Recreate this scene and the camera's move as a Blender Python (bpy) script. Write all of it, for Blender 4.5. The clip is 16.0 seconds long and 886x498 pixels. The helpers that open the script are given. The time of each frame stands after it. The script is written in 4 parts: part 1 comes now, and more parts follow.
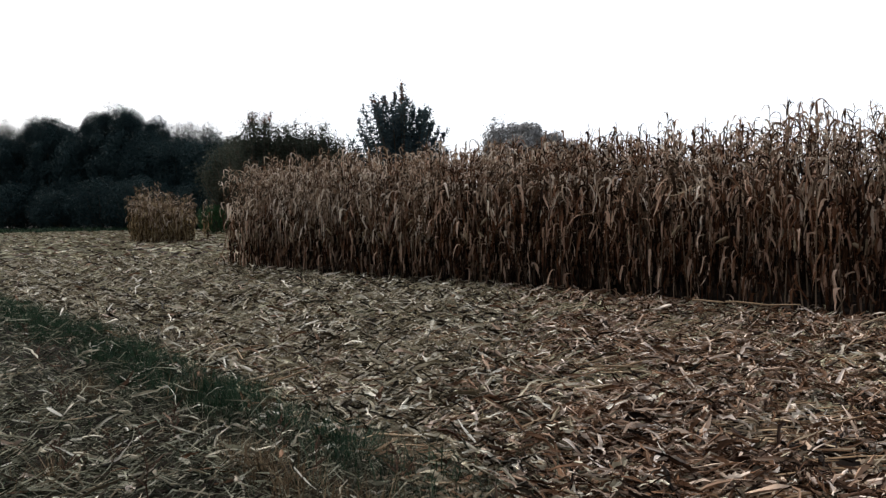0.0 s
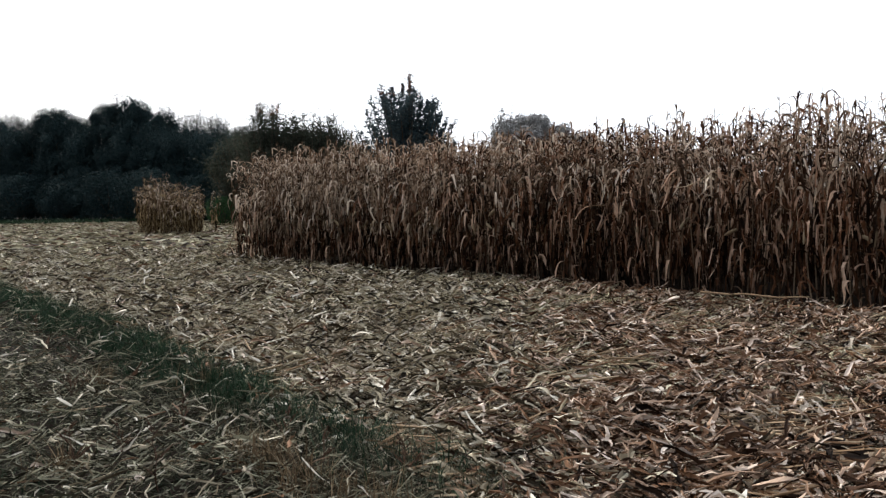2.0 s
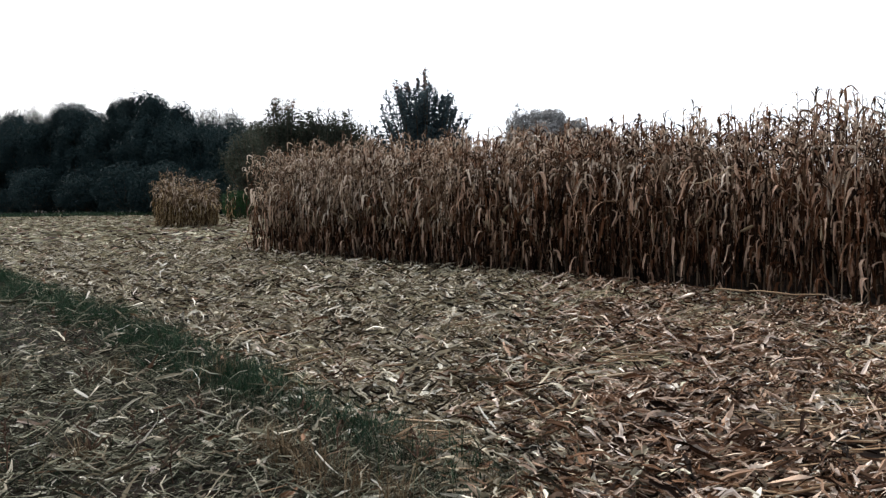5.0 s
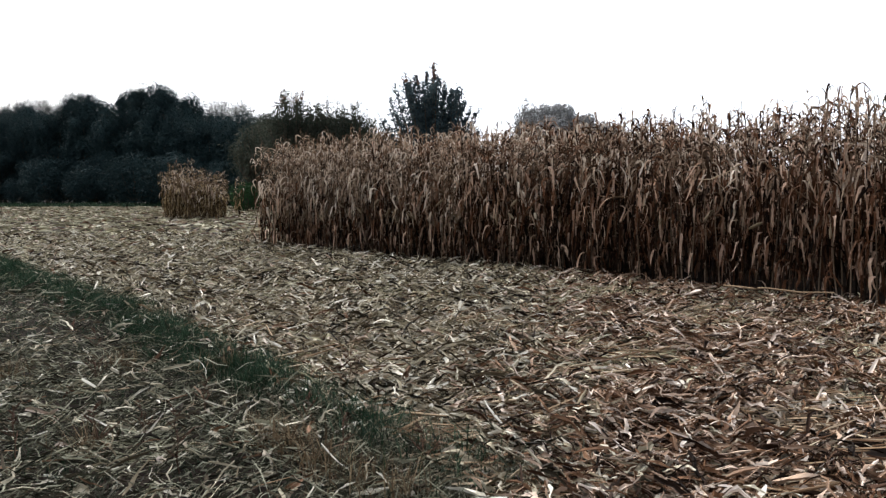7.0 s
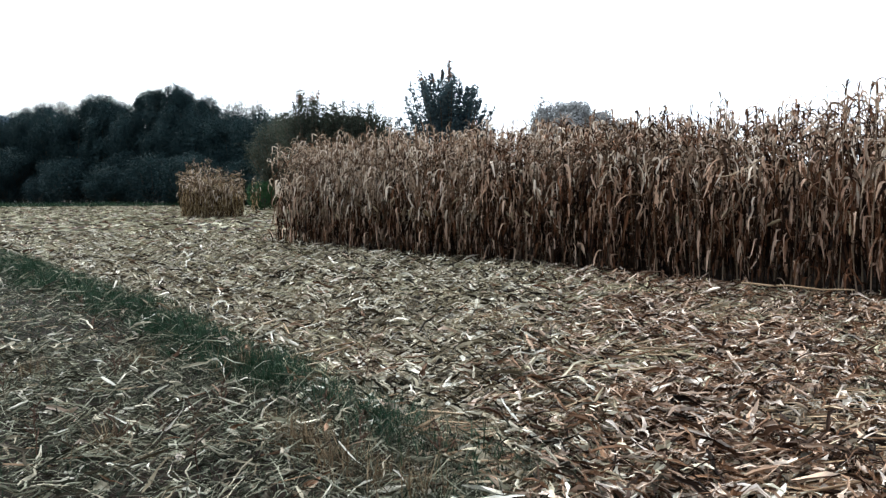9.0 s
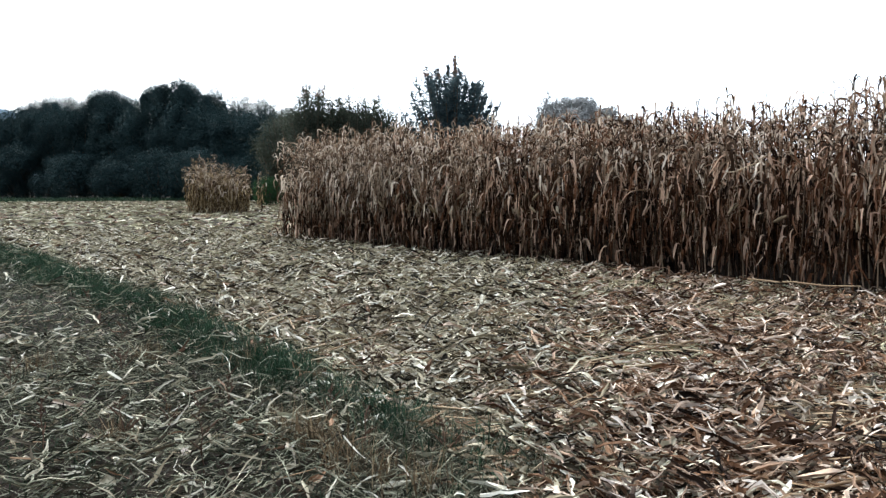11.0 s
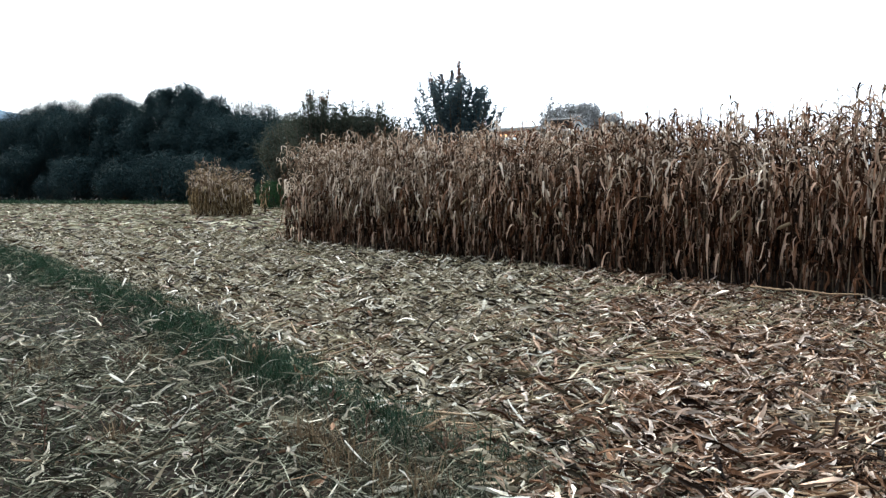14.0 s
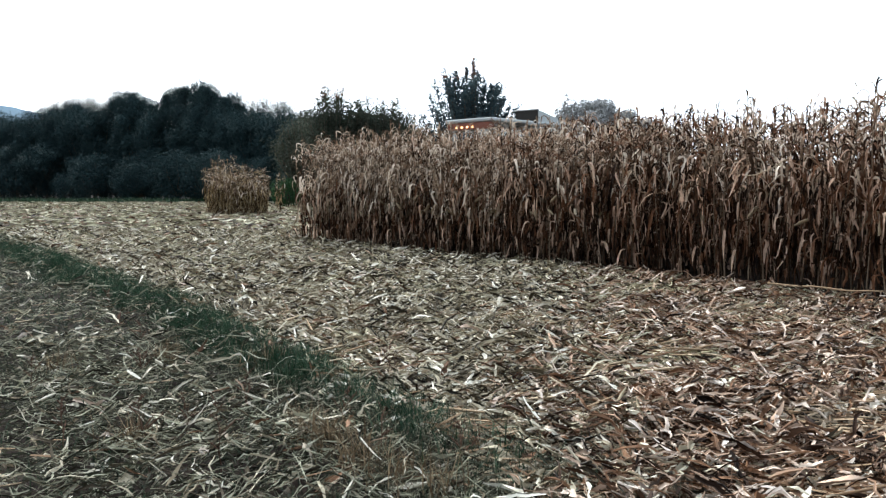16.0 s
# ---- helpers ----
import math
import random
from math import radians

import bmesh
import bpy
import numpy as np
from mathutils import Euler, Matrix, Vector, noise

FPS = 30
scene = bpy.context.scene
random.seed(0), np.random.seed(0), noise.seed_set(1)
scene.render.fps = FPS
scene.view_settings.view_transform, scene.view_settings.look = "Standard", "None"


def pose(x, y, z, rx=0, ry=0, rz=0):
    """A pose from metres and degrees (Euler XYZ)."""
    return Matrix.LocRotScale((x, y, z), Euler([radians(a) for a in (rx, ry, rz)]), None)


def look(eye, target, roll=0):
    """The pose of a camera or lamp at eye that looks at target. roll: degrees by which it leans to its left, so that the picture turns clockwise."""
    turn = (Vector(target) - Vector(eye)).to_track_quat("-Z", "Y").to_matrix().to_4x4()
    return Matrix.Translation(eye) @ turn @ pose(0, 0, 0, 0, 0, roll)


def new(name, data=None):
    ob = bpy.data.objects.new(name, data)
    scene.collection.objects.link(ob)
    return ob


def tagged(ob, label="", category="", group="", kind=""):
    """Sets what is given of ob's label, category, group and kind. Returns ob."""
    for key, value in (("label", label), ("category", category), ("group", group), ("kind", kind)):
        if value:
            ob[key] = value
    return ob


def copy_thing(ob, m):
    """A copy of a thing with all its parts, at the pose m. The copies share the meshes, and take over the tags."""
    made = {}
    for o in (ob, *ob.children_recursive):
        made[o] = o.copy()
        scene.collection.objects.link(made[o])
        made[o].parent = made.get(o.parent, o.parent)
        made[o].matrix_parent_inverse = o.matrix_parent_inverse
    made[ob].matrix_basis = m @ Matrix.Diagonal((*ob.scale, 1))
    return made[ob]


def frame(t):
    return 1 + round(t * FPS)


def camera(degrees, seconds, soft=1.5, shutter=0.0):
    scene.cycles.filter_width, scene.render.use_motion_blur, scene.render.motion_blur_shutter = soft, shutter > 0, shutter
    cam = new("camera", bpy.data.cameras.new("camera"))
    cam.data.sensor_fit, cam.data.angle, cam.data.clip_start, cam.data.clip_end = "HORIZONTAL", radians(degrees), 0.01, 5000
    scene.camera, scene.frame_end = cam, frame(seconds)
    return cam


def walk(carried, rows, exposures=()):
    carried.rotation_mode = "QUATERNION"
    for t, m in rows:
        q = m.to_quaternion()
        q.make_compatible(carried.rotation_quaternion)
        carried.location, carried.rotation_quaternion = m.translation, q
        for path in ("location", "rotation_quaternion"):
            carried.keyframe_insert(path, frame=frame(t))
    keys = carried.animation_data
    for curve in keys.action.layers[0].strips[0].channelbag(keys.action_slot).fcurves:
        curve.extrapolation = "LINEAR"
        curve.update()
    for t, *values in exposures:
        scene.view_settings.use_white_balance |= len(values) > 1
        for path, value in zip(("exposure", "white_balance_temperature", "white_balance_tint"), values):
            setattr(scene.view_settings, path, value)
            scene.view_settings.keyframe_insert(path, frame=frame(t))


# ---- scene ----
EYE = 1.5
cam = camera(57.0, 16.0, soft=1.35)
walk(cam, [
    (0.0, pose(0, 0, EYE, 87.255, 0.980, -2.389)),
    (0.5, pose(0, 0, EYE, 87.132, 0.481, -2.314)),
    (1.0, pose(0, 0, EYE, 87.044, 0.559, -2.228)),
    (1.5, pose(0, 0, EYE, 86.906, 0.759, -1.996)),
    (2.0, pose(0, 0, EYE, 86.674, 0.903, -1.850)),
    (2.5, pose(0, 0, EYE, 86.827, 0.743, -1.494)),
    (3.0, pose(0, 0, EYE, 86.727, 0.634, -1.279)),
    (3.5, pose(0, 0, EYE, 86.704, 0.613, -1.206)),
    (4.0, pose(0, 0, EYE, 86.543, 0.710, -1.233)),
    (6.5, pose(0, 0, EYE, 86.114, 0.363, -0.130)),
    (7.0, pose(0, 0, EYE, 85.918, 0.102, -0.282)),
    (7.5, pose(0, 0, EYE, 85.646, -0.006, -0.004)),
    (8.0, pose(0, 0, EYE, 85.414, 0.046, 0.352)),
    (8.5, pose(0, 0, EYE, 85.761, 0.397, 0.529)),
    (9.0, pose(0, 0, EYE, 85.790, 0.372, 0.835)),
    (11.5, pose(0, 0, EYE, 85.449, 0.291, 1.222)),
    (12.0, pose(0, 0, EYE, 85.617, 0.241, 1.026)),
    (12.5, pose(0, 0, EYE, 85.784, 0.009, 1.212)),
    (13.0, pose(0, 0, EYE, 85.959, -0.114, 1.312)),
    (13.5, pose(0, 0, EYE, 85.989, -0.090, 1.262)),
    (14.0, pose(0, 0, EYE, 85.839, -0.108, 1.433)),
    (14.5, pose(0, 0, EYE, 85.759, -0.211, 1.588)),
    (15.0, pose(0, 0, EYE, 85.712, -0.308, 1.857)),
    (15.5, pose(0, 0, EYE, 85.601, -0.096, 2.190)),
    (16.0, pose(0, 0, EYE, 85.629, 0.055, 2.465)),
], exposures=[(0.0, -0.10, 6550, 10), (2.0, 0.14, 6550, 10), (4.0, 0.32, 6500, 10), (7.0, 0.42, 6450, 10), (7.5, 0.56, 6400, 9), (8.0, 0.86, 6150, 5), (8.5, 0.92, 6050, 4), (16.0, 0.92, 6050, 4)])

# ---- world and sun: a hazy white evening sky, the low sun veiled behind the trees ----
SUN_EL, SUN_AZ = 34.0, -40.0          # degrees above the horizon; degrees right of +y
world = bpy.data.worlds.new("hazy_sky")
scene.world = world
world.use_nodes = True
wn, wl = world.node_tree.nodes, world.node_tree.links
wn.clear()
sky = wn.new("ShaderNodeTexSky")
sky.sky_type, sky.sun_disc = "NISHITA", False
sky.sun_elevation, sky.sun_rotation = radians(SUN_EL), radians(SUN_AZ)
sky.dust_density, sky.air_density = 4.0, 1.0
bright = wn.new("ShaderNodeMixRGB")
bright.blend_type = "MULTIPLY"
bright.inputs["Fac"].default_value = 1.0
bright.inputs["Color2"].default_value = (0.10, 0.10, 0.10, 1)
veil = wn.new("ShaderNodeMixRGB")
veil.inputs["Fac"].default_value = 0.75
veil.inputs["Color2"].default_value = (1.61, 1.70, 1.86, 1)
back = wn.new("ShaderNodeBackground")
back.inputs["Strength"].default_value = 1.0
wout = wn.new("ShaderNodeOutputWorld")
wl.new(sky.outputs["Color"], bright.inputs["Color1"])
wl.new(bright.outputs["Color"], veil.inputs["Color1"])
# under haze the sky is about twice as bright overhead as at the horizon
way, split, rise = wn.new("ShaderNodeTexCoord"), wn.new("ShaderNodeSeparateXYZ"), wn.new("ShaderNodeMapRange")
rise.inputs["To Min"].default_value, rise.inputs["To Max"].default_value = 1.0, 1.5
grade = wn.new("ShaderNodeMixRGB")
grade.blend_type = "MULTIPLY"
grade.inputs["Fac"].default_value = 1.0
wl.new(way.outputs["Generated"], split.inputs["Vector"])
wl.new(split.outputs["Z"], rise.inputs["Value"])
wl.new(veil.outputs["Color"], grade.inputs["Color1"])
wl.new(rise.outputs["Result"], grade.inputs["Color2"])
# the evening sky is bright round the low sun and dims towards the opposite side
dusk = wn.new("ShaderNodeMapRange")
dusk.interpolation_type = "SMOOTHSTEP"
dusk.inputs["From Min"].default_value, dusk.inputs["From Max"].default_value = -1.0, 0.45
dusk.inputs["To Min"].default_value, dusk.inputs["To Max"].default_value = 0.14, 1.0
dim = wn.new("ShaderNodeMixRGB")
dim.blend_type = "MULTIPLY"
dim.inputs["Fac"].default_value = 1.0
wl.new(split.outputs["Y"], dusk.inputs["Value"])
wl.new(grade.outputs["Color"], dim.inputs["Color1"])
wl.new(dusk.outputs["Result"], dim.inputs["Color2"])
wl.new(dim.outputs["Color"], back.inputs["Color"])
wl.new(back.outputs["Background"], wout.inputs["Surface"])
sun = new("sun", bpy.data.lights.new("sun", "SUN"))
sun.data.energy, sun.data.angle, sun.data.color = 4.0, radians(12), (1.0, 0.93, 0.84)
sun.matrix_world = look((math.sin(radians(SUN_AZ)) * 50, math.cos(radians(SUN_AZ)) * 50, 50 * math.tan(radians(SUN_EL))), (0, 0, 0))

rng = np.random.default_rng(7)


# ---- materials ----
def material(name, colours, rough=0.8, grain=30.0, relief=0.3, spec=0.2, through_light=0.0, spread=0.6, stretch=(1, 1, 1), metal=0.0):
    """Colours, dark to light, chosen piece by piece and broken up by two scales of grain."""
    m = bpy.data.materials.new(name)
    m.use_nodes = True
    n, l = m.node_tree.nodes, m.node_tree.links
    b = n["Principled BSDF"]
    b.inputs["Roughness"].default_value = rough
    b.inputs["Specular IOR Level"].default_value = spec * 0.25
    b.inputs["Metallic"].default_value = metal
    geo, info, co = n.new("ShaderNodeNewGeometry"), n.new("ShaderNodeObjectInfo"), n.new("ShaderNodeTexCoord")
    mp = n.new("ShaderNodeMapping")
    mp.inputs["Scale"].default_value = stretch
    l.new(co.outputs["Object"], mp.inputs["Vector"])
    add, fr = n.new("ShaderNodeMath"), n.new("ShaderNodeMath")
    add.operation, fr.operation = "ADD", "FRACT"
    l.new(geo.outputs["Random Per Island"], add.inputs[0])
    l.new(info.outputs["Random"], add.inputs[1])
    l.new(add.outputs[0], fr.inputs[0])
    fine, broad = n.new("ShaderNodeTexNoise"), n.new("ShaderNodeTexNoise")
    fine.inputs["Scale"].default_value, broad.inputs["Scale"].default_value = grain, grain / 9
    fine.inputs["Detail"].default_value = 4
    for t in (fine, broad):
        l.new(mp.outputs["Vector"], t.inputs["Vector"])
    both = n.new("ShaderNodeMix")
    both.data_type = "FLOAT"
    both.inputs[0].default_value = 0.5
    l.new(fine.outputs["Fac"], both.inputs[2])
    l.new(broad.outputs["Fac"], both.inputs[3])
    mix = n.new("ShaderNodeMix")
    mix.data_type = "FLOAT"
    mix.inputs[0].default_value = spread
    l.new(both.outputs[0], mix.inputs[2])
    l.new(fr.outputs[0], mix.inputs[3])
    ramp = n.new("ShaderNodeValToRGB")
    el = ramp.color_ramp.elements
    lo, hi = (0.18, 0.85) if spread > 0.3 else (0.32, 0.68)
    while len(el) < len(colours):
        el.new(0.5)
    for i, c in enumerate(colours):
        el[i].position = lo + (hi - lo) * i / (len(colours) - 1)
        el[i].color = (*c, 1)
    l.new(mix.outputs[0], ramp.inputs["Fac"])
    l.new(ramp.outputs["Color"], b.inputs["Base Color"])
    bump = n.new("ShaderNodeBump")
    bump.inputs["Strength"].default_value, bump.inputs["Distance"].default_value = relief, 0.01
    l.new(fine.outputs["Fac"], bump.inputs["Height"])
    l.new(bump.outputs["Normal"], b.inputs["Normal"])
    if through_light:
        tr, ms = n.new("ShaderNodeBsdfTranslucent"), n.new("ShaderNodeMixShader")
        ms.inputs["Fac"].default_value = through_light
        l.new(ramp.outputs["Color"], tr.inputs["Color"])
        l.new(b.outputs["BSDF"], ms.inputs[1])
        l.new(tr.outputs["BSDF"], ms.inputs[2])
        l.new(ms.outputs["Shader"], n["Material Output"].inputs["Surface"])
    return m


M_SOIL = material("field_soil", [(0.006, 0.0045, 0.0035), (0.014, 0.01, 0.008), (0.028, 0.021, 0.016)], 0.95, 14, 0.8, 0.1, spread=0.0)
# near-black tones paint in the shade among the lower leaves
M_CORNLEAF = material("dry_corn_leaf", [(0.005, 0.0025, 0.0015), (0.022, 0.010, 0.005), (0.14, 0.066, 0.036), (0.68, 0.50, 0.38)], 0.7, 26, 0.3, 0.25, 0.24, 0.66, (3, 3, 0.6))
# paler copy for upper leaves: bleaching, plus skylight painted into the colour
M_TOPLEAF = material("bleached_lit_corn_leaf", [(0.032, 0.019, 0.012), (0.17, 0.112, 0.074), (0.42, 0.33, 0.25), (0.76, 0.68, 0.58)], 0.7, 26, 0.3, 0.25, 0.12, 0.66, (3, 3, 0.6))
M_PATCHLEAF = material("yellowed_corn_leaf", [(0.014, 0.010, 0.005), (0.065, 0.043, 0.019), (0.19, 0.13, 0.062), (0.45, 0.36, 0.22)], 0.7, 26, 0.3, 0.25, 0.15, 0.66, (3, 3, 0.6))
M_CORNSTALK = material("dry_corn_stalk", [(0.008, 0.005, 0.003), (0.030, 0.018, 0.011), (0.22, 0.16, 0.11)], 0.7, 20, 0.25, 0.25, 0.0, 0.6)
M_TASSEL = material("dry_tassel", [(0.18, 0.10, 0.06), (0.30, 0.20, 0.13)], 0.8, 40, 0.2, 0.2)
M_EARHUSK = material("dry_ear_husk", [(0.17, 0.12, 0.07), (0.25, 0.195, 0.13), (0.29, 0.245, 0.18)], 0.75, 30, 0.3, 0.2, 0.1)
M_STRAW = material("straw_litter", [(0.010, 0.008, 0.005), (0.050, 0.039, 0.025), (0.19, 0.155, 0.102), (0.44, 0.395, 0.295), (0.75, 0.71, 0.62)], 0.7, 18, 0.3, 0.3, 0.0, 0.68)
M_LITTER = material("leaf_litter", [(0.010, 0.006, 0.004), (0.042, 0.021, 0.012), (0.165, 0.088, 0.048), (0.38, 0.272, 0.198), (0.66, 0.575, 0.50)], 0.7, 18, 0.3, 0.3, 0.0, 0.68)
M_STALKBIT = material("stalk_chaff", [(0.085, 0.0467, 0.0255), (0.204, 0.136, 0.0808), (0.3825, 0.306, 0.2125)], 0.75, 18, 0.25, 0.25, 0.0, 0.7)
M_HUSK = material("pale_husk", [(0.2325, 0.1705, 0.1162), (0.3565, 0.3022, 0.2325), (0.496, 0.465, 0.4108)], 0.75, 22, 0.3, 0.25, 0.12, 0.6)
M_FARSTRAW = material("bleached_straw", [(0.13, 0.115, 0.07), (0.37, 0.335, 0.22), (0.64, 0.60, 0.46)], 0.8, 6, 0.2, 0.2, 0.0, 0.6)
M_GREENSHRUB = material("green_shrub_foliage", [(0.02, 0.045, 0.02), (0.04, 0.085, 0.035)], 0.8, 2, 0.1, 0.1, 0.1, 0.5)
M_GRASS = material("verge_grass", [(0.006, 0.013, 0.007), (0.015, 0.033, 0.018), (0.048, 0.080, 0.046)], 0.7, 12, 0.2, 0.25, 0.2, 0.6)
M_DRYGRASS = material("dry_grass", [(0.045, 0.032, 0.020), (0.115, 0.080, 0.048), (0.29, 0.225, 0.145)], 0.8, 12, 0.2, 0.2, 0.15, 0.6)
M_GREYGRASS = material("grey_green_straw", [(0.008, 0.009, 0.006), (0.048, 0.048, 0.032), (0.40, 0.39, 0.29)], 0.8, 12, 0.2, 0.2, 0.1, 0.65)
M_WEED = material("dead_weed", [(0.05, 0.03, 0.022), (0.11, 0.065, 0.045)], 0.9, 30, 0.3, 0.1)
M_BARK = material("bark", [(0.04, 0.032, 0.025), (0.10, 0.08, 0.06)], 0.95, 9, 0.8, 0.1, spread=0.1)
M_TWIG = material("pale_twigs", [(0.16, 0.15, 0.135), (0.26, 0.25, 0.23)], 0.9, 5, 0.1, 0.1)
# dark green foliage with the blue cast of haze mixed into it
M_HEDGE = material("hedge_foliage", [(0.011, 0.021, 0.023), (0.020, 0.036, 0.038), (0.041, 0.062, 0.061)], 0.85, 0.6, 0.1, 0.1, 0.05, 0.12)
M_POPLAR = material("poplar_foliage", [(0.028, 0.046, 0.055), (0.046, 0.070, 0.080), (0.085, 0.10, 0.095)], 0.7, 2, 0.1, 0.2, 0.38, 0.5)
# orange for the tree tips: the low sun's backlight as leaf colour
M_TIPGLOW = material("backlit_tip_foliage", [(0.07, 0.045, 0.025), (0.16, 0.075, 0.04), (0.32, 0.15, 0.09)], 0.7, 2, 0.1, 0.2, 0.2, 0.6)
M_GREYTREE = material("thin_grey_foliage", [(0.16, 0.17, 0.17), (0.22, 0.22, 0.21), (0.30, 0.29, 0.27)], 0.85, 2, 0.1, 0.1, 0.1, 0.5)
# pale grey base colour carries the haze over the far trees
M_HAZYTREE = material("haze_tinted_foliage", [(0.22, 0.23, 0.23), (0.30, 0.30, 0.30), (0.38, 0.37, 0.36)], 0.85, 2, 0.1, 0.1, 0.1, 0.5)
M_OLIVE = material("olive_foliage", [(0.026, 0.033, 0.026), (0.045, 0.053, 0.040), (0.080, 0.082, 0.058)], 0.75, 2, 0.1, 0.15, 0.32, 0.5)
# woods tinted blue: the haze of distance is put into the colour
M_HILL = material("far_wooded_hill", [(0.09, 0.125, 0.16), (0.12, 0.16, 0.195)], 1.0, 0.02, 0.0, 0.0, spread=0.0)


# ---- mesh helpers ----
def mesh(name, V, F, mat, smooth=False):
    """A mesh from an (n, 3) array and an (m, 4) array of quads."""
    V, F = np.asarray(V, np.float32), np.asarray(F, np.int32)
    me = bpy.data.meshes.new(name)
    me.vertices.add(len(V))
    me.vertices.foreach_set("co", V.ravel())
    me.loops.add(F.size)
    me.loops.foreach_set("vertex_index", F.ravel())
    me.polygons.add(len(F))
    me.polygons.foreach_set("loop_start", np.arange(0, F.size, F.shape[1], dtype=np.int32))
    me.polygons.foreach_set("use_smooth", np.full(len(F), smooth))
    me.materials.append(mat)
    me.update(calc_edges=True)
    return me


def part(name, bm, mat, parent, label=""):
    me = bpy.data.meshes.new(name)
    bm.to_mesh(me)
    bm.free()
    me.materials.append(mat)
    ob = new(name, me)
    ob.parent = parent
    return tagged(ob, label)


def mesh_part(name, me, parent, label=""):
    ob = new(name, me)
    ob.parent = parent
    return tagged(ob, label)


def join(pieces):
    V, F, k = [], [], 0
    for v, f in pieces:
        V.append(v)
        F.append(f + k)
        k += len(v)
    return np.concatenate(V), np.concatenate(F)


def sheets(P, S, U, width, fold):
    """Folded ribbons: centre lines P (n, k, 3), side ways S, up ways U (n, k, 3), half widths (n, k), fold heights (n, k)."""
    n, k, _ = P.shape
    V = np.stack([P - S * width[..., None] + U * fold[..., None], P, P + S * width[..., None] + U * fold[..., None]], 2)
    a = (np.arange(n)[:, None, None] * k + np.arange(k - 1)[None, :, None]) * 3 + np.arange(2)[None, None, :]
    F = np.stack([a, a + 1, a + 4, a + 3], -1).reshape(-1, 4)
    return V.reshape(-1, 3), F


def tubes(P, R, sides=6):
    """Tubes round centre lines P (n, k, 3) with radii R (n, k), rings laid square to each line's chord."""
    n, k, _ = P.shape
    d = P[:, -1] - P[:, 0]
    d = d / np.linalg.norm(d, axis=1, keepdims=True)
    ref = np.where(np.abs(d[:, 2:3]) > 0.8, np.array([[1.0, 0, 0]]), np.array([[0, 0, 1.0]]))
    a = np.cross(d, ref)
    a /= np.linalg.norm(a, axis=1, keepdims=True)
    b = np.cross(d, a)
    w = np.arange(sides) * 2 * math.pi / sides
    ring = a[:, None, :] * np.cos(w)[None, :, None] + b[:, None, :] * np.sin(w)[None, :, None]
    V = P[:, :, None, :] + ring[:, None] * R[:, :, None, None]
    i = np.arange(sides)
    base = (np.arange(n)[:, None, None] * k + np.arange(k - 1)[None, :, None]) * sides
    F = np.stack([base + i, base + (i + 1) % sides, base + sides + (i + 1) % sides, base + sides + i], -1).reshape(-1, 4)
    return V.reshape(-1, 3), F


def box(bm, size, at, bevel=0.0, turn=None):
    g = bmesh.ops.create_cube(bm, size=1.0)
    vs = g["verts"]
    bmesh.ops.scale(bm, vec=size, verts=vs)
    if bevel:
        es = list({e for v in vs for e in v.link_edges})
        vs = list({v for f in bmesh.ops.bevel(bm, geom=es, offset=bevel, segments=2, affect="EDGES", profile=0.5)["faces"] for v in f.verts} | {v for v in vs if v.is_valid})
    if turn is not None:
        bmesh.ops.transform(bm, matrix=turn, verts=vs)
    bmesh.ops.translate(bm, vec=at, verts=vs)
    return vs


def rod(bm, a, b, r, sides=10, r2=None):
    a, b = Vector(a), Vector(b)
    m = Matrix.Translation((a + b) / 2) @ (b - a).to_track_quat("Z", "Y").to_matrix().to_4x4()
    bmesh.ops.create_cone(bm, cap_ends=True, segments=sides, radius1=r, radius2=r if r2 is None else r2, depth=(b - a).length, matrix=m)


# ---- the plan ----
CORNER = np.array([-4.86, 22.3])                 # end of the uncut corn
ALONG = np.array([0.652, -0.758])                # along its cut face, towards the camera's side
INTO = np.array([0.758, 0.652])                  # into the standing corn
GRASS_Y = [2.0, 4.1, 4.9, 5.75, 7.2, 9.3, 12.3, 16.2, 20.4, 40.0]
GRASS_X = [0.9, 0.02, -0.5, -1.2, -2.25, -3.6, -6.0, -9.0, -12.3, -29.0]


def verge(y):
    return np.interp(y, GRASS_Y, GRASS_X)


def height(x, y):
    """The ground: shallow ruts and lumps, and the low bank under the verge grass."""
    x, y = np.asarray(x, float), np.asarray(y, float)
    h = 0.018 * np.sin(1.7 * x + 0.9 * y) + 0.014 * np.sin(2.9 * y - 1.3 * x + 1) + 0.010 * np.sin(5.3 * x + 4.1 * y + 2) + 0.008 * np.sin(7.7 * x - 6.3 * y)
    fade = np.clip(1.5 - np.hypot(x, y) / 60, 0, 1)
    bank = 0.07 * np.exp(-((x - verge(y)) * 0.75 / 0.35) ** 2) * (y < 40) * (y > 0)
    return h * fade + bank


def in_corn(x, y, margin=0.0):
    p = np.stack([x - CORNER[0], y - CORNER[1]], -1)
    return (p @ ALONG > -margin) & (p @ INTO > -margin)


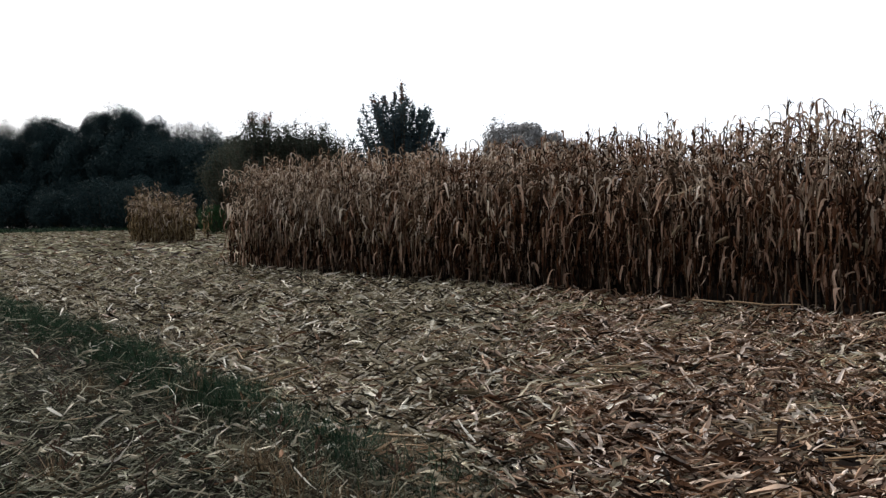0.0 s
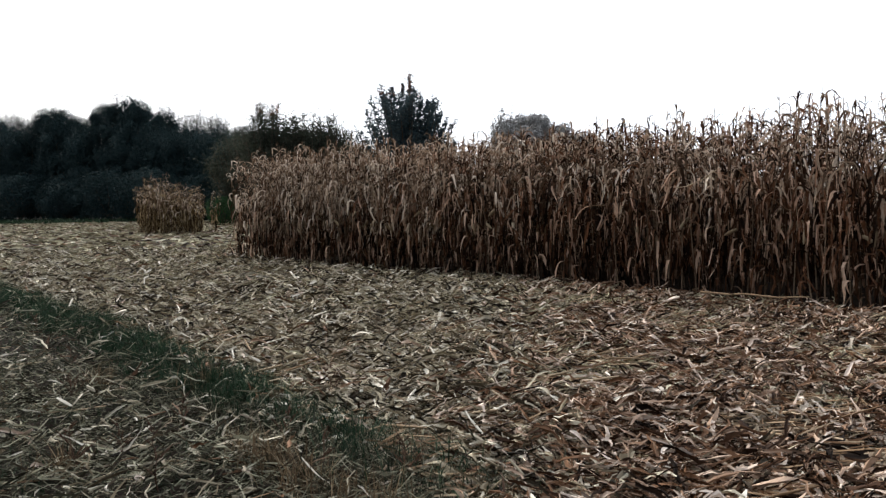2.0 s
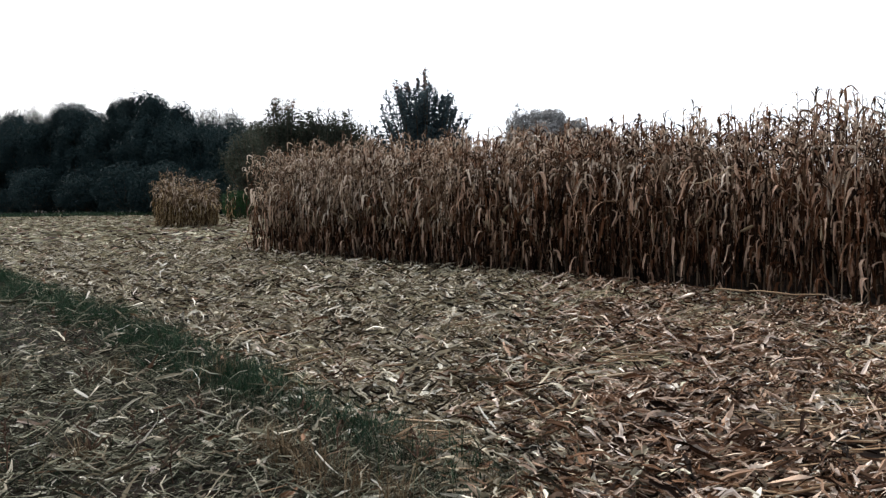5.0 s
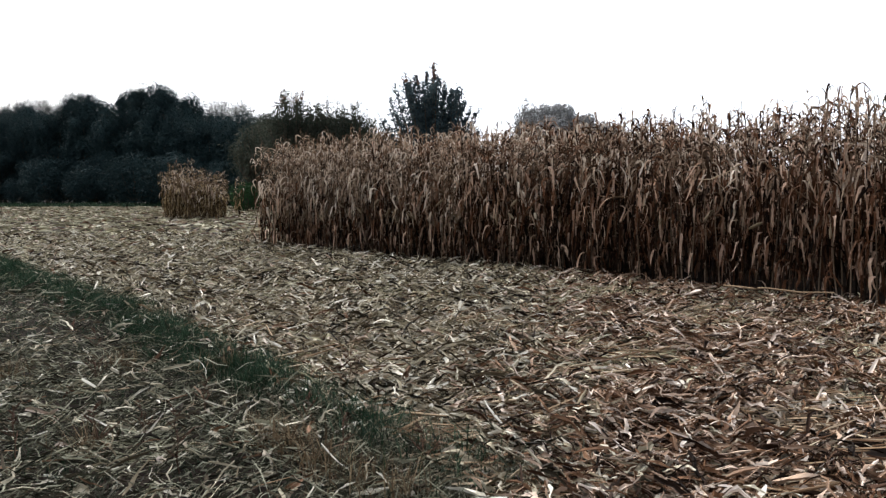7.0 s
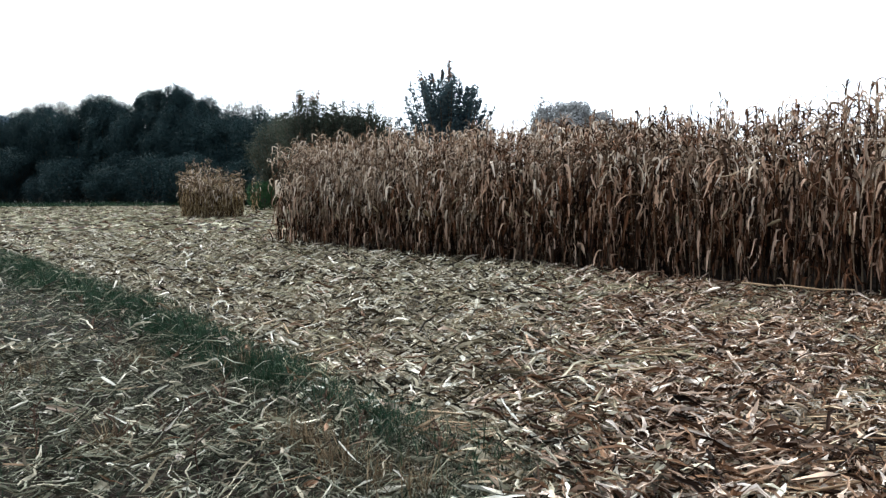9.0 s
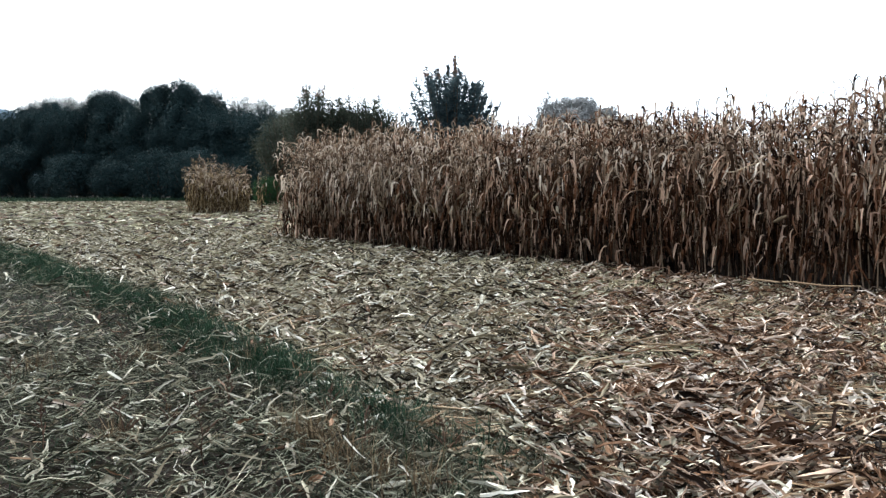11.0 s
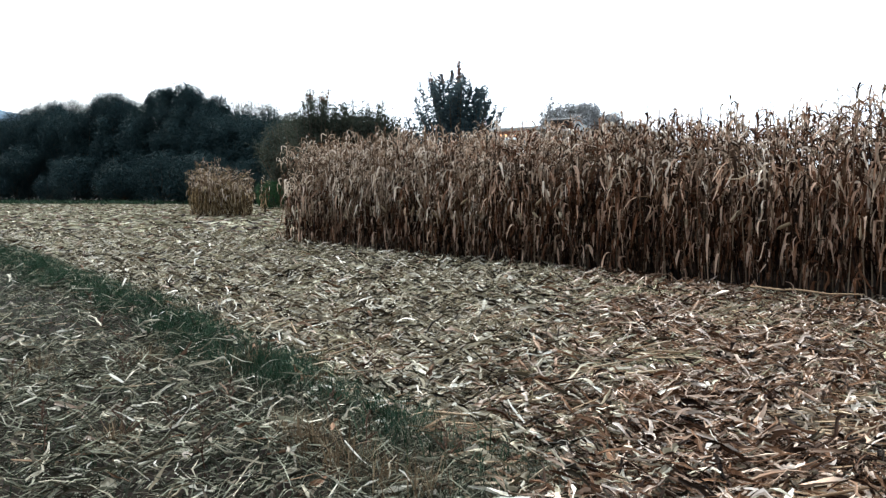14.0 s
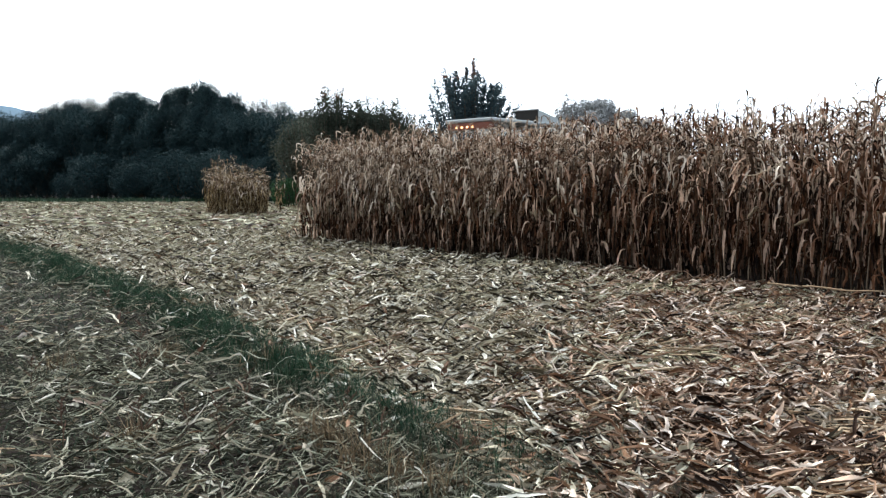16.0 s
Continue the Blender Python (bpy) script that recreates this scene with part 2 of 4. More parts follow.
# ---- ground ----
def ground():
    far = 40 * 1.22 ** np.arange(1, 19)
    xs = np.concatenate([-far[::-1] + 24, np.arange(-16, 12, 0.2), far - 28])
    ys = np.concatenate([-far[::-1] + 38, np.arange(-2, 30, 0.2), far - 10])
    X, Y = np.meshgrid(xs, ys)
    V = np.stack([X, Y, height(X, Y)], -1).reshape(-1, 3)
    w, h = len(xs), len(ys)
    i = (np.arange(h - 1)[:, None] * w + np.arange(w - 1)[None]).ravel()
    ob = new("ground", mesh("ground", V, np.stack([i, i + 1, i + w + 1, i + w], -1), M_SOIL, True))
    return tagged(ob, "dark field soil with shallow ruts under crop litter", "ground", kind="structure")


ground()


# ---- corn ----
def corn_parts(r, low=0.0, bleach=1.0):
    """One dry corn plant about 2.5 m high: stalk, hanging leaves, ear and tassel as (name, V, F, material)."""
    H = r.uniform(2.42, 2.74)
    lean = r.normal(0, 0.05, 2)
    bow = r.normal(0, 0.07, 2)

    def stem(z):
        q = z / H
        wave = 0.012 * np.sin(q * 9 + bow[0] * 60)
        return np.stack([lean[0] * z + bow[0] * q * q + wave, lean[1] * z + bow[1] * q * q - wave, z], -1)

    z = np.linspace(-0.05, H, 11)
    R = np.interp(z, [0, H], [0.0095, 0.004]) * (1 + 0.25 * (np.arange(11) % 2))
    out = [("stalk", *tubes(stem(z)[None], R[None], 6 if not low else 4), M_CORNSTALK)]
    n = int(r.integers(29, 34)) if not low else 19
    az = r.uniform(0, 6.28)
    foot = low or r.uniform(0.04, 0.15)
    K = 9 if not low else 5
    s = np.linspace(0, 1, K)
    for i in range(n):
        q = (i + 0.5) / n
        z0 = foot * H + ((1 - foot) * H - 0.03) * q ** 0.74
        az += math.pi + r.uniform(-0.6, 0.6)
        slim = 1.0
        if q > 0.67:                       # top: short, upright, hooked over
            slim = 0.6
            L, e, end = r.uniform(0.16, 0.38), radians(r.uniform(25, 85)), radians(r.uniform(-120, -40))
            turn_at, sharp = r.uniform(0.35, 0.7), r.uniform(8, 18)
        elif q > 0.35:                     # middle: out, then broken down
            L, e, end = r.uniform(0.28, 0.52), radians(r.uniform(-25, 45)), radians(r.uniform(-98, -60))
            turn_at, sharp = r.uniform(0.04, 0.26), r.uniform(10, 22)
        else:                              # low: hanging along the stalk
            slim = 0.9
            L, e, end = r.uniform(0.26, 0.5), radians(r.uniform(-20, 40)), radians(r.uniform(-98, -80))
            turn_at, sharp = r.uniform(0.05, 0.2), 20
        pit = end + (e - end) / (1 + np.exp((s - turn_at) * sharp)) + np.cumsum(r.normal(0, 0.12, K))
        a = az + r.uniform(-0.8, 0.8) * s + np.cumsum(r.normal(0, 0.22, K))
        D = np.stack([np.cos(pit) * np.cos(a), np.cos(pit) * np.sin(a), np.sin(pit)], -1)
        P = stem(np.array([z0])) + np.concatenate([np.zeros((1, 3)), np.cumsum(D[:-1] * L / (K - 1), 0)])
        P[:, 2] = np.maximum(P[:, 2], 0.03)
        S = np.stack([-np.sin(a), np.cos(a), np.zeros(K)], -1)
        U = np.cross(D, S)
        tw = r.uniform(-1.6, 1.6) * s + np.cumsum(r.normal(0, 0.2, K))
        S, U = S * np.cos(tw)[:, None] + U * np.sin(tw)[:, None], U * np.cos(tw)[:, None] - S * np.sin(tw)[:, None]
        w = slim * r.uniform(0.010, 0.029) * (1.0 if not low else 1.5) * np.interp(s, [0, 0.12, 0.4, 0.75, 1], [0.5, 0.9, 1.0, 0.7, 0.06]) * (1 + r.uniform(-0.3, 0.3, K))
        # paler leaves grow likelier upwards, painting the top-lit, shaded-foot gradient
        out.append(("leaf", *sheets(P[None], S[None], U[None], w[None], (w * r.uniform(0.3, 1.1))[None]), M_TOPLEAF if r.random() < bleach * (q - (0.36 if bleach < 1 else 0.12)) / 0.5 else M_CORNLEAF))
    if r.random() < 0.4:
        z0 = r.uniform(0.42, 0.52) * H
        a, d = r.uniform(0, 6.28), radians(r.uniform(-85, -20))
        D = np.array([math.cos(d) * math.cos(a), math.cos(d) * math.sin(a), math.sin(d)])
        t = np.array([0, 0.1, 0.35, 0.7, 0.9, 1.0])
        P = stem(np.array([z0])) + D * (0.02 + t[:, None] * 0.21)
        out.append(("ear", *tubes(P[None], (0.027 * np.array([0.4, 0.85, 1, 0.85, 0.5, 0.1]))[None], 8), M_EARHUSK))
    pieces = []
    for j in range(3):
        a, L = r.uniform(0, 6.28), (0.11 if j == 0 else r.uniform(0.06, 0.12))
        t = np.linspace(0, 1, 4)
        sp = 0.03 if j == 0 else r.uniform(0.25, 0.8)
        P = stem(np.array([H - 0.01])) + np.stack([np.cos(a) * sp * L * t ** 1.2, np.sin(a) * sp * L * t ** 1.2, L * t * (1 - 0.5 * sp * t)], -1)
        pieces.append(tubes(P[None], np.array([[0.004, 0.0038, 0.003, 0.001]]), 3))
    out.append(("tassel", *join(pieces), M_TASSEL))
    return out


def corn():
    r = np.random.default_rng(3)
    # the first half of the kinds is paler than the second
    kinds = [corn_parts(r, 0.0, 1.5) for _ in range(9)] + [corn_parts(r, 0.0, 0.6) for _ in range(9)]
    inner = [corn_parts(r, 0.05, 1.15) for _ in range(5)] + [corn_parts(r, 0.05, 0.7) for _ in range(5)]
    roots = []
    for k in kinds:
        root = tagged(new("corn_plant"), "dry brown corn plant with hanging withered leaves", "corn plant", "standing corn plants")
        for name, V, F, m in k:
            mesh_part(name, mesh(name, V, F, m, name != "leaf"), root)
        roots.append(root)
    spots = []
    for row in range(16):
        step = 0.16 if row < 5 else 0.19
        for s in np.arange(0, 22.0, step):
            if (row < 4 and s < 5.6) or (0 < row < 7 and 5.6 <= s < 12):          # planted closer towards the end of the field
                spots.append((row, s + 0.08 + r.uniform(-0.05, 0.05), row * 0.62 + r.uniform(-0.2, 0.2)))
            spots.append((row, s + r.uniform(-0.06, 0.06), row * 0.62 + r.uniform(-0.07, 0.07) + (r.uniform(-0.15, 0.12) if row == 0 else 0)))
    # the strip that the harvester is cutting stands open behind the first rows
    spots = [q for q in spots if q[1] > 4.4 or q[2] < 4.2]
    near, rest = [], []
    for row, s, d in spots:
        (near if row < 3 and s < 16.5 else rest).append((row, s, d))
    near = near[:170]
    rest += [q for q in spots if q[0] < 3 and q not in near and q not in rest]
    used = [False] * len(roots)

    def place(s, d):
        p = CORNER + ALONG * s + INTO * d
        tall = np.clip(r.normal(1.0, 0.045), 0.9, 1.07) * np.interp(s, [0, 9, 14, 20], [1.0, 1.02, 1.03, 1.06])
        return p, tall, r.uniform(0, 360), r.random() < np.interp(s, [3, 11], [0.1, 0.95])

    for row, s, d in near:
        p, tall, turn, brown = place(s, d)
        i = int(r.integers(len(roots) // 2)) + (len(roots) // 2 if brown else 0)
        m = pose(p[0], p[1], float(height(p[0], p[1])), 0, 0, turn) @ Matrix.Diagonal((1, 1, tall, 1))
        if used[i]:
            copy_thing(roots[i], m)
        else:
            used[i] = True
            roots[i].matrix_basis = pose(p[0], p[1], float(height(p[0], p[1])), 0, 0, turn)
    stuff_corn("standing_corn", kinds, [place(s, d) for row, s, d in rest if row < 6], "first rows of dry brown corn at the cut face")
    stuff_corn("standing_corn", inner, [place(s, d) for row, s, d in rest if row > 5], "dense stand of dry brown corn behind the cut face")
    # a small patch left standing in the cut field
    spots = []
    for u in np.arange(0, 3.9, 0.3):
        for v in np.arange(0, 3.4, 0.25):
            if u > 2.9 and r.random() < 0.8:
                continue
            p = np.array([-14.15, 42.6]) + u * np.array([1.0, 0.1]) + v * np.array([-0.28, 0.95]) + r.uniform(-0.14, 0.14, 2)
            spots.append((p, np.clip(r.normal(0.96, 0.12), 0.7, 1.15) - 0.05 * u + (0.2 if 0.5 < u < 1.4 and r.random() < 0.2 else 0), r.uniform(0, 360), r.random() < 0.8))
    stuff_corn("corn_patch", kinds, spots, "small leftover patch of yellowed dry corn in the cut field", M_PATCHLEAF)


def stuff_corn(name, kinds, places, label, leaf=None):
    r = np.random.default_rng(5)
    by = {}
    for p, tall, turn, brown in places:
        c, s = math.cos(radians(turn)), math.sin(radians(turn))
        R = np.array([[c, s, 0], [-s, c, 0], [0, 0, 1]]) * np.array([[1, 1, tall]])
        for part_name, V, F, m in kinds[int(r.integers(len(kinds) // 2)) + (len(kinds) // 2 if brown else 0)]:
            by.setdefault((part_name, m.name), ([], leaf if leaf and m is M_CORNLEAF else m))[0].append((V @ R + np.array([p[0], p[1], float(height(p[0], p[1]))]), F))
    root = tagged(new(name), label, "corn", kind="stuff")
    for (part_name, _), (pieces, m) in by.items():
        ob = mesh_part({"leaf": "leaves", "stalk": "stalks", "ear": "ears", "tassel": "tassels"}[part_name], mesh(part_name, *join(pieces), m), root)
        ob["kind"] = "stuff"


corn()


# ---- trees ----
def tree_meshes(r, H, spread, kind, leaf, count, mat, tip_mat=None, fat=0.03):
    """Trunk with limbs, and a crown of small leaf clumps. kind: 'round' lobes, 'vase' a fan of upright limbs, 'bare' thin twigs."""
    limbs = []
    trunk_top = H * (0.7 if kind == "vase" else 0.5)
    zt = np.linspace(-0.1, trunk_top, 7)
    sway = np.cumsum(r.uniform(-0.12, 0.12, (7, 2)), 0)
    limbs.append(tubes(np.concatenate([sway, zt[:, None]], 1)[None], (np.interp(zt, [0, trunk_top], [0.022, 0.006]) * H)[None], 7))
    centres = []
    nl = {"round": 17, "shrub": 24, "dome": 16, "vase": 46, "bare": 26}[kind]
    for i in range(nl):
        q = (i + 0.5) / nl
        a = i * 2.4 + r.uniform(-0.4, 0.4)
        if kind == "vase":                  # a fan of upright limbs from low on the trunk
            out = spread * (q ** 0.55) * r.uniform(0.8, 1.1)
            base = np.array([0, 0, H * r.uniform(0.05, 0.4) * (1 - 0.6 * q)])
            tip = np.array([math.cos(a) * out, math.sin(a) * out, H * (1 - 0.36 * (out / spread) ** 1.8) * r.uniform(0.8, 1.0)])
        elif kind == "dome":                # a rounded head on a tall trunk
            el = math.asin(1 - 1.6 * q)
            out = spread * 0.66 * math.cos(el) * r.uniform(0.85, 1.1)
            tip = np.array([math.cos(a) * out, math.sin(a) * out, H - spread * 1.05 + spread * 0.66 * math.sin(el)])
            base = np.array([0, 0, H * 0.45])
        else:                               # lobes over a rounded crown
            el = math.asin(1 - (1.9 if kind == "shrub" else 1.55) * q)
            out = spread * 0.72 * math.cos(el) * r.uniform(0.8, 1.1)
            tip = np.array([math.cos(a) * out, math.sin(a) * out, H * (0.45 if kind == "shrub" else 0.60) + H * (0.37 if kind == "shrub" else 0.27) * math.sin(el) * r.uniform(0.85, 1.1)])
            base = np.array([0, 0, H * (0.1 if kind == "shrub" else r.uniform(0.22, 0.42))])
        t = np.linspace(0, 1, 5)[:, None]
        P = base * (1 - t) + tip * t + np.array([math.cos(a), math.sin(a), -0.4]) * 0.12 * out * np.sin(t * math.pi)
        limbs.append(tubes(P[None], (np.linspace(0.007, 0.0015, 5) * H)[None], 5))
        centres.append((base, tip))
        if kind == "bare":
            for _ in range(26):
                o = base + (tip - base) * r.uniform(0.5, 1.0)
                d = (tip - base) / np.linalg.norm(tip - base) + r.normal(0, 0.5, 3)
                T = o + np.linspace(0, 1, 3)[:, None] * d * 0.13 * H * r.uniform(0.6, 1.3)
                limbs.append(tubes(T[None], np.array([[0.002, 0.0014, 0.0007]]) * H, 3))
    per = count // nl
    P, ways = [], []
    for base, tip in centres:
        d = r.normal(0, 1, (per, 3))
        d /= np.linalg.norm(d, axis=1, keepdims=True)
        if kind == "vase":
            t = (r.uniform(0.12, 1.0, per) ** 0.8)[:, None]
            rad = H * (fat + 0.13 * (1 - t) ** 1.15) * r.uniform(0.2, 1.2, (per, 1))
            a = r.uniform(0, 6.28)
            c = base + (tip - base) * t + d * np.array([1, 1, 1.6]) * rad * (1 + 0.5 * np.sin(14 * t + a))
        elif kind == "bare":
            c = tip + d * 0.13 * H * r.uniform(0.2, 1.1, (per, 1))
        else:
            lob = spread * r.uniform(0.28, 0.52)
            bump = 1 + 0.09 * np.sin(6 * d[:, :1] + 5 * d[:, 2:3] + r.uniform(0, 6)) + 0.06 * np.sin(13 * d[:, 1:2] + 9 * d[:, 2:3])
            c = tip + d * lob * (r.uniform(0.02, 1.0, (per, 1)) ** 0.36) * bump
        c[:, 2] = np.maximum(c[:, 2], 0.15)
        P.append(c)
        ways.append(d)
    C = np.concatenate(P)
    n = len(C)
    # leaves lie roughly along the outside of their clump
    out = np.concatenate(ways) + r.normal(0, 0.45, (n, 3)) + np.array([0, 0, 0.25])
    u = np.cross(out, r.normal(0, 1, (n, 3)))
    u /= np.linalg.norm(u, axis=1, keepdims=True)
    v = np.cross(out, u)
    v /= np.linalg.norm(v, axis=1, keepdims=True)
    L = leaf * r.uniform(0.5, 1.3, (n, 1))
    W = L * r.uniform(0.3, 0.6, (n, 1))
    V = np.stack([C - u * L, C + v * W * 1.4, C + u * L], 1).reshape(-1, 3)
    F = np.arange(3 * n).reshape(-1, 3)
    tips = None
    if tip_mat:                             # sun glow from behind, painted orange on the highest tips
        hot = (C[:, 2] > H * 0.82) & (np.sin(3 * C[:, 0] + 2 * C[:, 1]) > -0.2) & (r.random(n) < 0.6)
        tips = mesh("turned_leaves", V.reshape(-1, 3, 3)[hot].reshape(-1, 3), F[:hot.sum()], tip_mat)
        V = V.reshape(-1, 3, 3)[~hot].reshape(-1, 3)
        F = F[:(~hot).sum()]
    return mesh("trunk", *limbs[0], M_BARK, True), mesh("crown", V, F, mat), tips, mesh("branchwork", *join(limbs[1:]), M_BARK if kind != "bare" else M_TWIG, True)


def tree(name, meshes, at, turn, scale, label, group="", category="tree"):
    root = tagged(new(name), label, category, group)
    mesh_part("trunk", meshes[0], root)
    mesh_part("crown", meshes[1], root)
    if meshes[2]:
        mesh_part("turned_leaves", meshes[2], root, "backlight glow painted orange on the leaf tips")
    mesh_part("branchwork", meshes[3], root)["kind"] = "stuff"
    root.matrix_basis = pose(at[0], at[1], -0.05, 0, 0, turn) @ Matrix.Diagonal((*scale, 1))
    return root


def trees():
    r = np.random.default_rng(11)
    rounds = [tree_meshes(r, 11, r.uniform(3.6, 4.6), "round", 0.155, 22000, M_HEDGE) for _ in range(5)]
    domes = [tree_meshes(r, 12, 2.7, "dome", 0.125, 16000, M_HEDGE) for _ in range(3)]
    shrubs = [tree_meshes(r, 4.5, 2.6, "shrub", 0.105, 9000, M_HEDGE) for _ in range(3)]
    # the dark wood edge runs away to the far side of the field: x / y, (height - 1.5) / y, width
    def edge(k, back=0.0):
        y = (67.8 + back) / (1 + 0.7 * k)
        return k * y, y

    wood = [(-0.70, 0.096, 0.9), (-0.65, 0.094, 0.9), (-0.605, 0.090, 0.8), (-0.575, 0.093, 0.75), (-0.548, 0.098, 0.7), (-0.520, 0.102, 0.7), (-0.492, 0.106, 0.7), (-0.465, 0.107, 0.7), (-0.425, 0.104, 0.75), (-0.385, 0.104, 0.75),
            (-0.345, 0.108, 0.75), (-0.31, 0.104, 0.75), (-0.275, 0.101, 0.8), (-0.242, 0.098, 0.8), (-0.208, 0.095, 0.9), (-0.17, 0.093, 0.95), (-0.13, 0.090, 0.95)]
    for k, top, w in wood:
        x, y = edge(k)
        s = (1.5 + top * y) / 11.2
        tree("wood_tree", rounds[int(r.integers(5))], (x, y), r.uniform(0, 360), (s * w, s * w, s), "dark dense broadleaf tree at the wood edge", "trees of the wood edge")
    # heads that stand above the rest
    for k, top, w in [(-0.440, 0.1215, 0.8), (-0.423, 0.122, 0.8), (-0.405, 0.112, 0.6), (-0.372, 0.128, 0.75), (-0.347, 0.134, 0.95), (-0.330, 0.129, 0.7), (-0.304, 0.120, 0.78), (-0.50, 0.107, 0.8), (-0.53, 0.104, 0.8)]:
        x, y = edge(k, 1.5)
        s = (1.5 + top * y) / 12
        tree("wood_tree", domes[int(r.integers(3))], (x, y), r.uniform(0, 360), (s * w, s * w, s), "tall round-headed tree standing above the wood edge", "tall trees of the wood edge")
    for k in np.arange(-0.72, -0.11, 0.046):
        x, y = edge(k + r.uniform(-0.008, 0.008), -2.5)
        s = r.uniform(0.48, 0.62) * y / 92
        tree("wood_tree", rounds[int(r.integers(5))], (x, y), r.uniform(0, 360), (s * 1.25, s * 1.25, s), "low dark broadleaf tree at the wood edge", "low trees of the wood edge")
        x, y = edge(k, 4)
        s = (1.5 + r.uniform(0.088, 0.095) * y) / 11.2
        tree("wood_tree", rounds[int(r.integers(5))], (x, y), r.uniform(0, 360), (s * 1.3, s * 1.3, s), "dark dense broadleaf tree deeper in the wood", "trees deeper in the wood")
    for k in np.arange(-0.74, -0.10, 0.016):
        x, y = edge(k + r.uniform(-0.008, 0.008), r.uniform(-6.0, -1.5))
        s = r.uniform(0.7, 1.25)
        tree("shrub", shrubs[int(r.integers(3))], (x, y), r.uniform(0, 360), (s, s, s), "dark leafy shrub below the wood edge", "shrubs of the wood edge", "shrub")
    tree("green_shrub", tree_meshes(r, 2.4, 1.3, "shrub", 0.08, 5000, M_GREENSHRUB), (-14.2, 60), 0, (1, 1, 1), "low bright green shrub between corn and wood", category="shrub")
    grey = [tree_meshes(r, 12, 3.4, "bare", 0.11, 9000, M_GREYTREE) for _ in range(2)]
    for k, top, w in [(-0.268, 0.121, 0.62), (-0.239, 0.116, 0.62), (-0.490, 0.122, 0.6), (-0.468, 0.119, 0.6), (-0.515, 0.117, 0.6)]:
        x, y = edge(k, 8)
        s = (1.5 + top * y) / 11.6
        tree("thin_tree", grey[int(r.integers(2))], (x, y), r.uniform(0, 360), (s * w, s * w, s), "thin pale half-bare tree behind the wood edge", "half-bare trees")
    tree("poplar", tree_meshes(r, 11.4, 3.3, "vase", 0.12, 36000, M_POPLAR, M_TIPGLOW, 0.018), (-0.55, 60), 40, (1.18, 1.18, 0.99), "blue-green upright leafy tree behind the corn")
    tree("autumn_tree", tree_meshes(r, 9.7, 2.4, "vase", 0.10, 24000, M_OLIVE, M_TIPGLOW, 0.05), (-10.9, 60), 10, (1.0, 1.0, 1.0), "bushy olive tree with backlight painted orange on its tips", "bushy trees behind the corn")
    low = tree_meshes(r, 8.9, 2.6, "vase", 0.10, 22000, M_OLIVE, None, 0.06)
    for x, y, turn, w, h in [(-7.9, 61, 75, 1.0, 0.97), (-9.3, 62, 175, 1.0, 0.95), (-6.3, 61, 200, 0.9, 0.95), (-4.9, 62, 20, 0.9, 0.82), (-3.6, 64, 120, 1.0, 0.76), (-12.2, 64, 100, 1.0, 0.85), (1.9, 62, 300, 0.9, 0.80), (-14.0, 66, 10, 1.2, 0.9)]:
        tree("bushy_tree", low, (x, y), turn, (w, w, h), "dark bushy tree behind the corn", "bushy trees behind the corn")
    # far trees; their haze is only in the foliage colour
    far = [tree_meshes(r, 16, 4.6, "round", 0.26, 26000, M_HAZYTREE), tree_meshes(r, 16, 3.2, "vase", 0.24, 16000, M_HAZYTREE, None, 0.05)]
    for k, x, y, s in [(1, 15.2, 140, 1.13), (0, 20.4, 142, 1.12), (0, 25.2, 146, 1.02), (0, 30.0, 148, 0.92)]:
        tree("hazy_tree", far[k], (x, y), 30 * x, (s * 0.9, s * 0.9, s), "far tree with evening haze painted in as pale grey", "hazy far trees")


trees()


# ---- far hill ----
def hill():
    n, k = 60, 10
    a = np.linspace(-1.25, 0.4, n)
    t = np.linspace(0, 1, k)
    d = 1300 + 500 * t[None, :]
    top = 98 + 58 * np.exp(-((a + 0.66) / 0.3) ** 2) + 8 * np.sin(a * 9) + 5 * np.sin(a * 31)
    top = top * np.clip((-0.30 - a) / 0.2, 0.02, 1)
    V = np.stack([np.sin(a)[:, None] * d, np.cos(a)[:, None] * d, top[:, None] * np.sin(t * math.pi / 2)[None] - 2], -1).reshape(-1, 3)
    i = (np.arange(n - 1)[:, None] * k + np.arange(k - 1)[None]).ravel()
    tagged(new("backdrop", mesh("backdrop", V, np.stack([i, i + 1, i + k + 1, i + k], -1), M_HILL, True)), "wooded hill on the horizon, distance haze painted in as blue", "hill", kind="structure")


hill()

# ---- combine harvester ----
def plain(name, colour, rough=0.5, metal=0.0, glow=0.0):
    m = material(name, [tuple(c * 0.8 for c in colour), colour], rough, 3.0, 0.05, 0.4, spread=0.0, metal=metal)
    if glow:
        b = m.node_tree.nodes["Principled BSDF"]
        b.inputs["Emission Color"].default_value, b.inputs["Emission Strength"].default_value = (*colour, 1), glow
    return m


M_WHITE = plain("dusty_white_paint", (0.34, 0.36, 0.36), 0.55)
M_RED = plain("faded_red_paint", (0.20, 0.075, 0.05), 0.5)
M_DARK = plain("dark_mesh_panel", (0.025, 0.022, 0.02), 0.8)
M_TYRE = plain("tyre_rubber", (0.03, 0.03, 0.03), 0.85)
M_STEEL = plain("worn_steel", (0.35, 0.34, 0.33), 0.45, 0.8)
M_LAMP = plain("work_light", (1.0, 0.5, 0.2), 0.3, 0.0, 2.5)
M_GLASS = bpy.data.materials.new("cab_glass")
M_GLASS.use_nodes = True
g = M_GLASS.node_tree.nodes["Principled BSDF"]
g.inputs["Base Color"].default_value, g.inputs["Roughness"].default_value, g.inputs["Transmission Weight"].default_value = (0.75, 0.8, 0.8, 1), 0.05, 1.0


